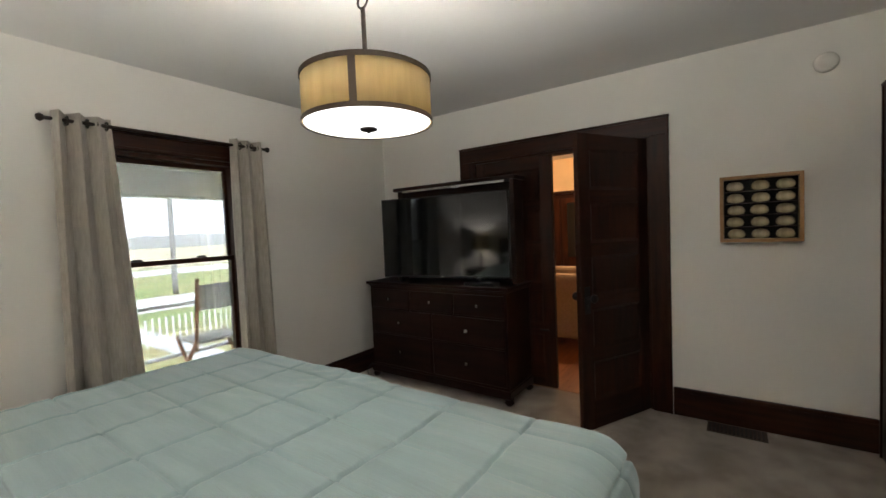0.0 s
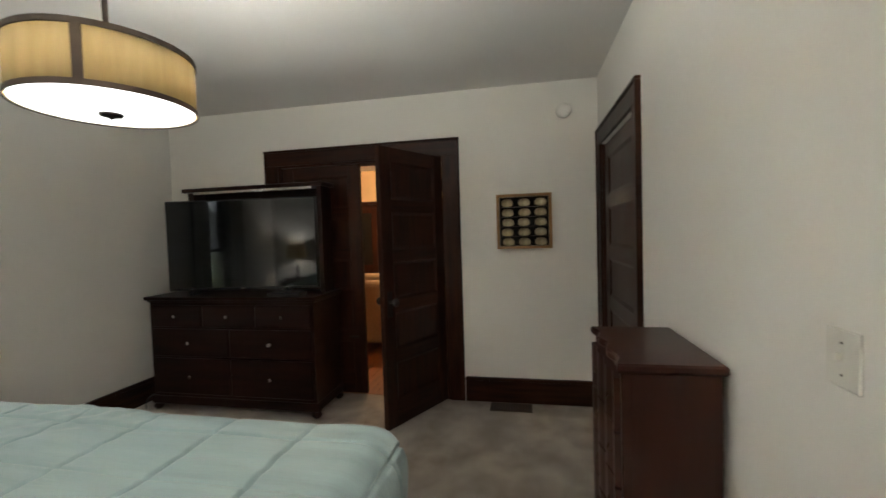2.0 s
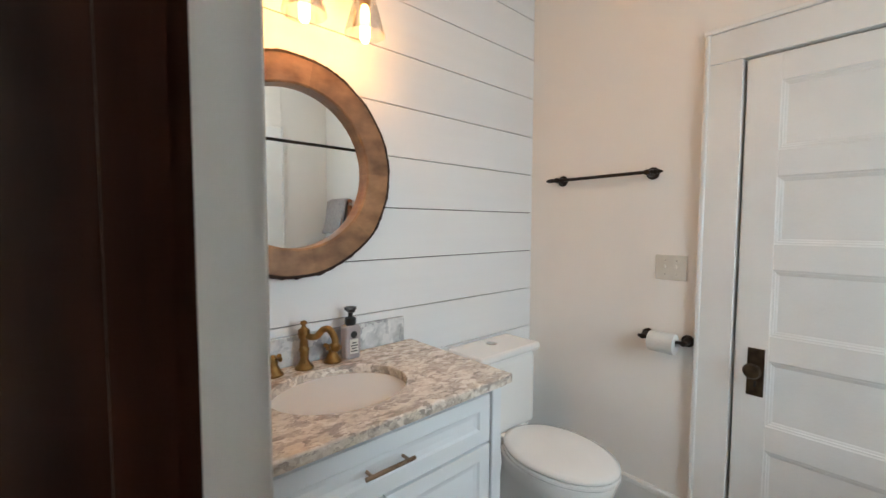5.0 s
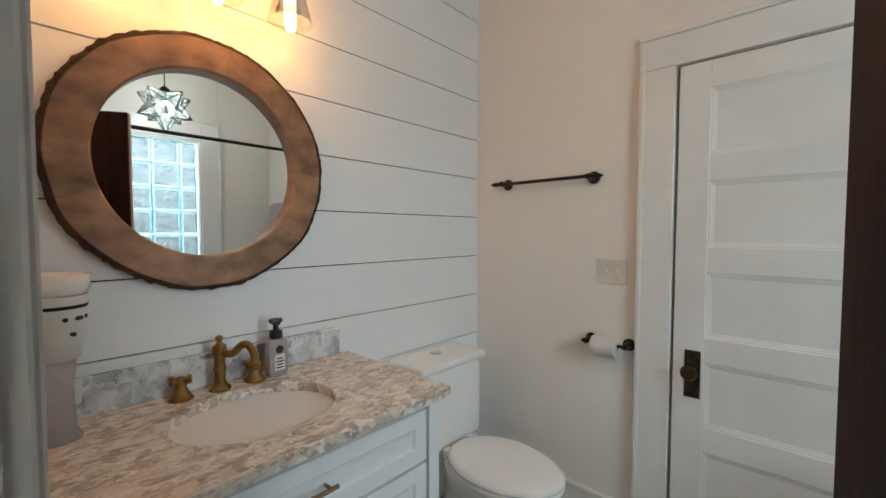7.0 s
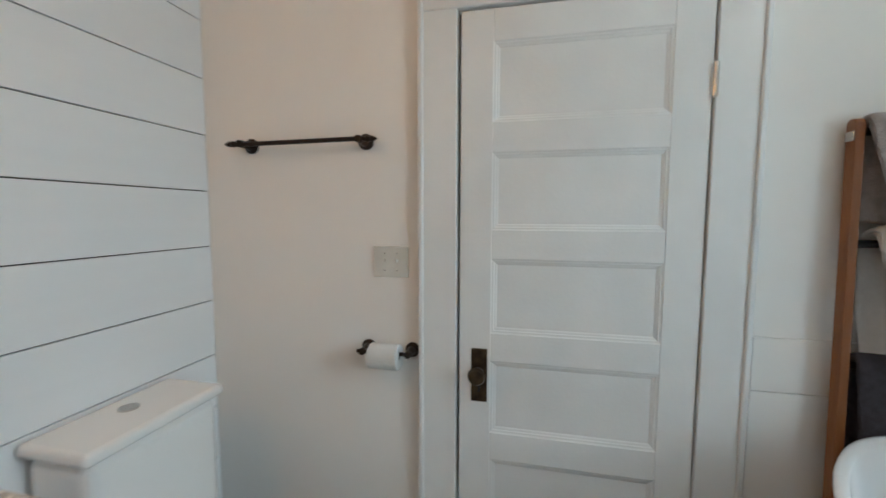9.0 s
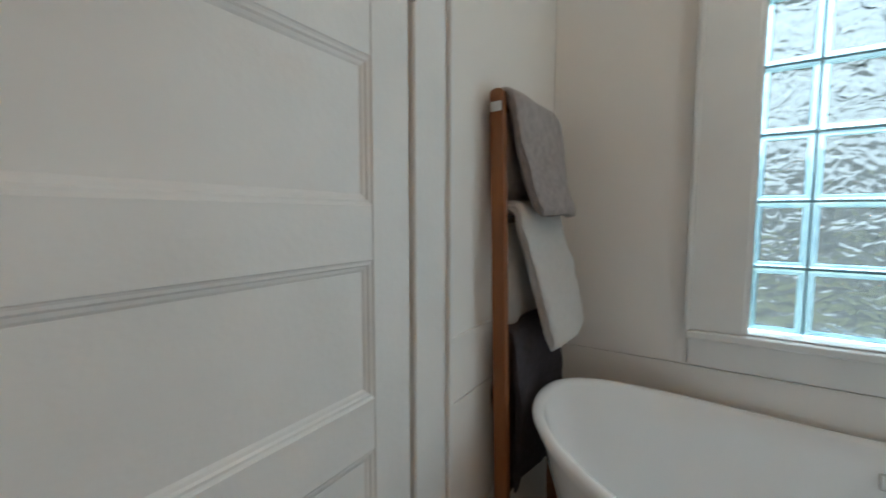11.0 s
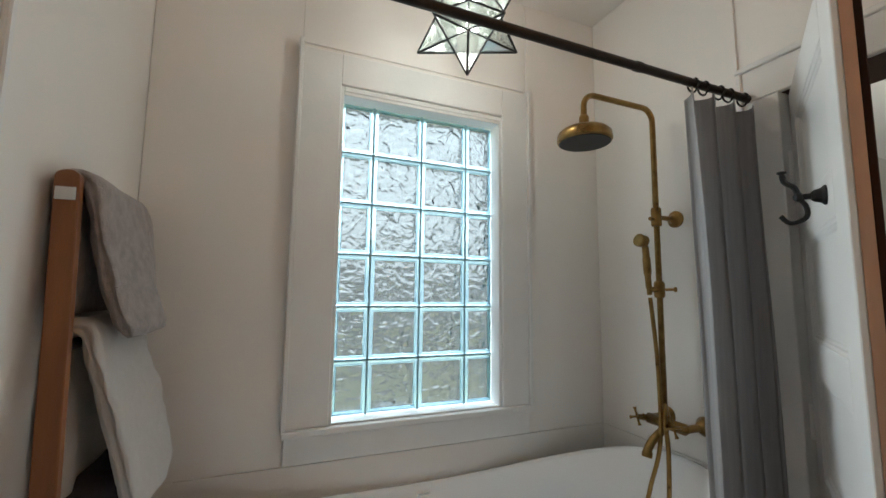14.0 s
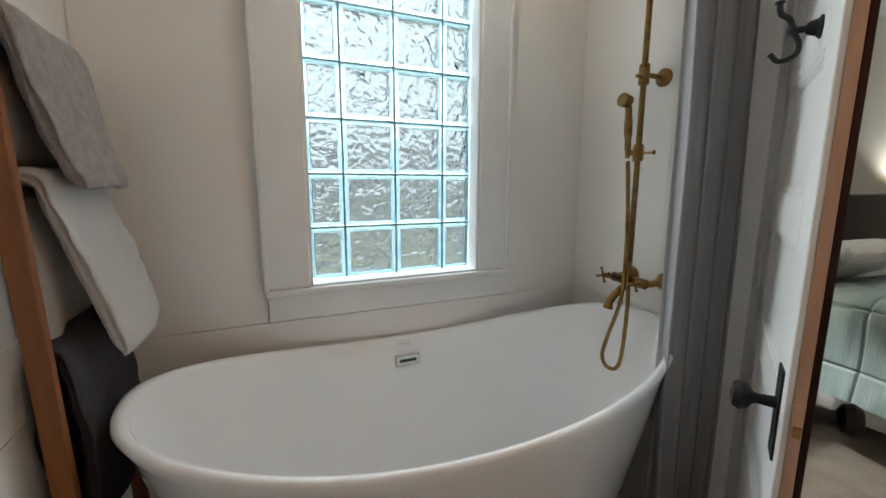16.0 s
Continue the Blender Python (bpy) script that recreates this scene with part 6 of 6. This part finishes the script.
def towel(name, label, material, rung, ya, yb, front, back, flare, seed, half, r, skew=0.0, hem=0.0):
    """A towel folded to several layers, hung over a rung: one soft closed body with rounded edges."""
    zz = RUNGS[rung]
    xx = LXB + (LXT - LXB) * zz / LZT
    total, bend = front + back + math.pi * r, math.pi * r

    def mid(s):
        if s < front:
            d = (front - s) / front
            return Vector((xx - r - flare * d ** 1.25, 0, zz - front * d)), d
        if s < front + bend:
            a = (s - front) / r
            return Vector((xx - r * math.cos(a), 0, zz + r * math.sin(a))), 0.0
        d = (s - front - bend) / back
        return Vector((xx + r * (1 - 0.4 * d), 0, zz - back * d)), -d

    bm = bmesh.new()
    ns_, nc = 64, 56
    rings = []
    for i in range(ns_ + 1):
        s = total * i / ns_
        c, d = mid(s)
        e = 1e-3
        tan = (mid(min(total, s + e))[0] - mid(max(0, s - e))[0]).normalized()
        nor = Vector((-tan.z, 0, tan.x))
        cap = min(1.0, (min(i, ns_ - i) + 0.35) / 2.2) ** 0.5
        ring = []
        for k in range(nc):
            th = 2 * math.pi * k / nc
            cu, su = math.cos(th), math.sin(th)
            u = math.copysign(abs(cu) ** 0.2, cu)
            w = math.copysign(abs(su) ** 0.8, su)
            y = (ya + yb) / 2 + (ya - yb) / 2 * u
            lay = 0.011 * math.exp(-(w / 0.22) ** 2) + 0.006 * math.exp(-((w - 0.62) / 0.18) ** 2)
            y -= math.copysign(lay, u) * (1 if abs(u) > 0.85 else 0)
            y += skew * max(0, d) * (0.5 + 0.5 * u) + 0.010 * noise.noise((s * 6, seed, u))
            h = half * cap * (0.9 + 0.2 * noise.noise((u * 2, s * 4, seed))) * (1.0 if d >= 0 else 0.6)
            fold = (0.014 * math.sin(u * 3.2 + seed + 2.0 * math.sin(4 * s)) + 0.012 * noise.noise((u * 2.2, s * 5, seed + 7))) * min(1, abs(d) * 2.5)
            fine = 0.0022 * noise.noise((y * 60, s * 60, w + seed)) + 0.006 * noise.noise((y * 18, s * 22, w * 0.6 + seed))
            p = c + nor * (-(h * w) - (fine * (1 if w > 0 else -1)) + fold)
            z = p.z - hem * max(0, d) * (0.5 + 0.5 * u) + 0.006 * noise.noise((u * 4, seed, 1)) * abs(d)
            ring.append(bm.verts.new((min(p.x, BATH_E - 0.004), y, z)))
        rings.append(ring)
    for p, q in zip(rings, rings[1:]):
        for k in range(nc):
            bm.faces.new((p[k], p[(k + 1) % nc], q[(k + 1) % nc], q[k]))
    bm.faces.new(rings[0][::-1])
    bm.faces.new(rings[-1])
    return tagged(mesh(name, bm, material, smooth=True), label, "towel", "towels on the ladder")


towel("towel", "grey terry towel folded over the top rung of the ladder", M_TOWG, 0, -0.050, -0.42, 0.285, 0.24, 0.075, 1.0, 0.021, 0.030, -0.06, 0.0)
towel("towel", "cream terry towel folded over the middle rung of the ladder", M_TOWW, 1, -0.082, -0.42, 0.34, 0.33, 0.095, 2.0, 0.021, 0.031, -0.07, 0.02)
towel("towel", "charcoal terry towel folded over a low rung of the ladder", M_TOWD, 2, -0.06, -0.43, 0.42, 0.44, 0.01, 3.0, 0.016, 0.024)

# star pendant
SP = Vector((2.640, -0.20, 2.306))
star = thing("star_pendant", "seeded glass star pendant with black leading, lit", "lamp", SP)
RS, RI = 0.195, 0.195 * 0.5627
STAR_TURN = 30
low, ring_r = 5 ** -0.5, 2 * 5 ** -0.5
tips = [Vector((0, 0, -1)), Vector((0, 0, 1))]
for k in range(5):
    for side, off in ((-1, 0), (1, 36)):
        a = radians(STAR_TURN + 72 * k + off)
        tips.append(Vector((ring_r * math.cos(a), ring_r * math.sin(a), side * low)))
trios = [t for t in itertools.combinations(range(12), 3) if all((tips[i] - tips[j]).length < 1.2 for i, j in itertools.combinations(t, 2))]
for n, tip in enumerate(tips):
    if tip.z > 0.9:
        continue
    base = [sum((tips[i] for i in t), Vector()).normalized() * RI for t in trios if n in t]
    ax = tip.orthogonal().normalized()
    ay = tip.cross(ax)
    base.sort(key=lambda p: math.atan2(p.dot(ay), p.dot(ax)))
    bm = bmesh.new()
    tv_ = bm.verts.new(SP + tip * RS)
    bv = [bm.verts.new(SP + b) for b in base]
    for k in range(5):
        bm.faces.new((tv_, bv[k], bv[(k + 1) % 5]))
    pt = part("glass_point", bm, M_FROST, star)
    pt.visible_shadow = False
    bm = bmesh.new()
    for k in range(5):
        tube(bm, [SP + tip * (RS + 0.002), SP + base[k] * 1.01], 0.0036, 6)
        tube(bm, [SP + base[k] * 1.01, SP + base[(k + 1) % 5] * 1.01], 0.0022, 5)
    part("leading", bm, M_IRON, pt)
part("bulb", lt([(0.005, -0.03), (0.022, -0.018), (0.028, 0.0), (0.02, 0.02), (0.013, 0.035)], SP, 16), M_COOLBULB, star).visible_shadow = False
part("cap", lt([(0.05, RI * 0.80), (0.03, 0.13), (0.006, 0.15)], SP, 14), M_IRON, star)
part("chain", tb([SP + Vector((0, 0, 0.15)), (SP.x, SP.y, BCEIL)], 0.004, 6), M_IRON, star)
lamp("star_light", SP, LAMP_STAR, (1.0, 0.9, 0.76), 0.03)

# bath floor tiles
for i in range(7):
    for k in range(9):
        x0, y0 = BED_E + 0.07 + i * 0.305, BATH_S + k * 0.305
        x1, y1 = min(x0 + 0.301, BATH_E), min(y0 + 0.301, BATH_N)
        if x1 - x0 > 0.02 and y1 - y0 > 0.02:
            part("tile", bx(x0, x1, y0, y1, -0.008, 0.0, bevel=0.001), M_TILE, bath_floor)

# ---- outdoors ----
GZ = -0.75
tagged(mesh("ground", bx(-400, 400, -400, 400, GZ - 0.2, GZ), M_GRASS), "patchy winter lawn reaching the horizon", "ground", kind="structure")
M_FIELD = mat("dry_stubble_field", (0.34, 0.29, 0.19), (0.27, 0.235, 0.15), 0.95, scale=0.12, detail=9, bump=0.3, bscale=8)
tagged(mesh("pavement", bx(-17.6, -13.9, -60, 80, GZ, GZ + 0.012), M_ROAD), "pale wet concrete lane crossing the lawn", "pavement", kind="structure")
tagged(mesh("pavement", bx(-13.9, -4.9, 3.76, 4.34, GZ, GZ + 0.010), M_ROAD), "pale wet concrete walk leading from the porch", "pavement", kind="structure")
tagged(mesh("field", bx(-166, -39, -200, 330, GZ, GZ + 0.010), M_FIELD), "dry tan stubble field beyond the road", "field", kind="structure")
pole = thing("utility_pole", "weathered grey wooden utility pole beside the lane", "pole", (-18.2, 7.87, GZ))
part("shaft", lt([(0.11, GZ), (0.108, GZ + 0.4), (0.095, GZ + 4.5), (0.08, GZ + 9.0), (0.07, GZ + 9.05)], (-18.2, 7.87, 0), 14), M_POLE, pole, smooth=True)
part("crossarm", bx(-18.32, -18.24, 6.77, 8.97, GZ + 8.3, GZ + 8.42, bevel=0.01), M_POLE, pole)
tagged(mesh("road", bx(-36, -30, -200, 300, GZ, GZ + 0.014), M_ROAD), "pale wet road beyond the lawn", "road", kind="structure")
porch = thing("porch", "white painted porch with a slatted railing", "porch", (-4, 2, GZ), kind="structure")
part("deck", bx(-4.9, BED_W - 0.16, -1.5, 6.0, -0.25, -0.12), M_DECK, porch)
part("skirt", bx(-4.85, -4.8, -1.5, 6.0, GZ, -0.25), M_OUTW, porch)
part("porch_ceiling", bx(-5.1, BED_W - 0.16, -1.5, 6.0, 2.30, 2.36), M_OUTW, porch)
part("beam", bx(-4.95, -4.75, -1.5, 6.0, 1.97, 2.30), M_OUTW, porch)
for yy in (-1.4, 5.9):
    part("post", bx(-4.895, -4.825, yy - 0.035, yy + 0.035, -0.12, 1.97, bevel=0.006), M_OUTW, porch)
part("top_rail", bx(-4.90, -4.82, -1.4, 5.9, 0.615, 0.665, bevel=0.008), M_OUTW, porch)
part("bottom_rail", bx(-4.88, -4.84, -1.4, 5.9, -0.02, 0.03), M_OUTW, porch)
bal = bx(-4.874, -4.846, -0.015, 0.015, 0.03, 0.615)
b0_ = part("baluster", bal, M_OUTW, porch)
b0_.location.y = -1.271
for k in range(1, 57):
    o = b0_.copy()
    scene.collection.objects.link(o)
    o.location.y = -1.271 + 0.125 * k
    o.parent = porch
fan = tagged(mesh("porch_light", lt([(0.05, 2.30), (0.06, 2.26), (0.06, 2.14), (0.04, 2.11), (0.002, 2.10)], (-3.7, 2.75, 0), 16), M_PLATE), "pale porch ceiling light", "lamp")
ch = thing("porch_chair", "folding wooden chair with white slings on the porch", "chair", (-3.9, 2.54, -0.12))
M_SLING = mat("grey_sling_canvas", (0.74, 0.73, 0.71), (0.68, 0.67, 0.65), 0.9, scale=20)
s_tl, s_mx = M_SLING.node_tree.nodes.new("ShaderNodeBsdfTranslucent"), M_SLING.node_tree.nodes.new("ShaderNodeMixShader")
s_tl.inputs[0].default_value = (0.6, 0.59, 0.57, 1)
M_SLING.node_tree.links.new(M_SLING.node_tree.nodes["Principled BSDF"].outputs[0], s_mx.inputs[1])
M_SLING.node_tree.links.new(s_tl.outputs[0], s_mx.inputs[2])
M_SLING.node_tree.links.new(s_mx.outputs[0], M_SLING.node_tree.nodes["Material Output"].inputs[0])
M_CHW = mat("oiled_chair_wood", (0.42, 0.20, 0.10), (0.33, 0.15, 0.07), 0.5, scale=10)
for yy in (2.29, 2.79):
    part("leg", tb([(-3.6, yy, -0.12), (-4.05, yy, 0.40)], 0.02, 8), M_CHW, ch)
    part("leg", tb([(-4.1, yy, -0.12), (-3.6, yy, 0.40)], 0.02, 8), M_CHW, ch)
    part("back_post", tb([(-3.62, yy, 0.30), (-3.5, yy, 1.05)], 0.02, 8), M_CHW, ch)
part("back_sling", bx(-3.56, -3.54, 2.29, 2.79, 0.72, 0.98, bevel=0.005), M_SLING, ch)
part("seat_sling", bx(-4.02, -3.62, 2.29, 2.79, 0.36, 0.40, bevel=0.008), M_SLING, ch)


def ridge(name, label, dist, ya, yb, h, seed, material, along="y"):
    """A far band of trees with a ragged top, three staggered rows deep."""
    bm = bmesh.new()
    n_ = 900
    for row in range(3):
        prev = None
        for k in range(n_ + 1):
            a = ya + (yb - ya) * k / n_
            t = h * (0.55 + 0.35 * noise.noise((a * 0.03, row, seed)) + 0.18 * noise.noise((a * 0.12, row, seed)) + 0.03 * noise.noise((a * 0.9, row, seed)))
            d = dist - math.copysign(4 * row, -dist) 
            p = (d, a) if along == "y" else (a, d)
            cur = (bm.verts.new((*p, GZ - 0.1)), bm.verts.new((*p, GZ + max(0.5, t))))
            if prev:
                bm.faces.new((prev[0], cur[0], cur[1], prev[1]))
            prev = cur
    return tagged(mesh(name, bm, material), label, "trees", kind="stuff")


ridge("far_woods", "hazy line of bare winter trees far off", -170, -60, 330, 8, 3, M_WOODS)
ridge("thicket", "bare winter thicket beyond the lawn", -55, -50, 50, 10, 9, M_HEDGE, "x")


def bush(name, label, at, r, seed):
    rnd = random.Random(seed)
    bm = bmesh.new()
    base = Vector(at)
    for k in range(220):
        d = Vector((rnd.gauss(0, 1), rnd.gauss(0, 1), abs(rnd.gauss(0.6, 0.6)))).normalized()
        mid_ = base + d * r * 0.5 + Vector((rnd.uniform(-.1, .1), rnd.uniform(-.1, .1), 0.1))
        end = base + d * r * rnd.uniform(0.7, 1.1)
        tube(bm, [base + Vector((rnd.uniform(-.15, .15), rnd.uniform(-.15, .15), 0)), mid_, end], [0.02, 0.012, 0.004], 4)
        for j in range(5):
            e2 = mid_.lerp(end, rnd.random())
            tube(bm, [e2, e2 + Vector((rnd.uniform(-1, 1), rnd.uniform(-1, 1), rnd.uniform(-.2, 1))) * 0.3 * r], [0.006, 0.003], 3)
    return tagged(mesh(name, bm, M_TWIG), label, "shrub")


for i, (xx, yy, r) in enumerate(((0.6, -14.0, 3.1), (4.0, -15.0, 3.2), (-3.2, -14.5, 2.9), (-6.5, -15.5, 3.0), (1.9, -17.0, 3.4))):
    bush("bare_shrub", "leafless dark shrub on the lawn behind the house", (xx, yy, GZ), r, 20 + i)
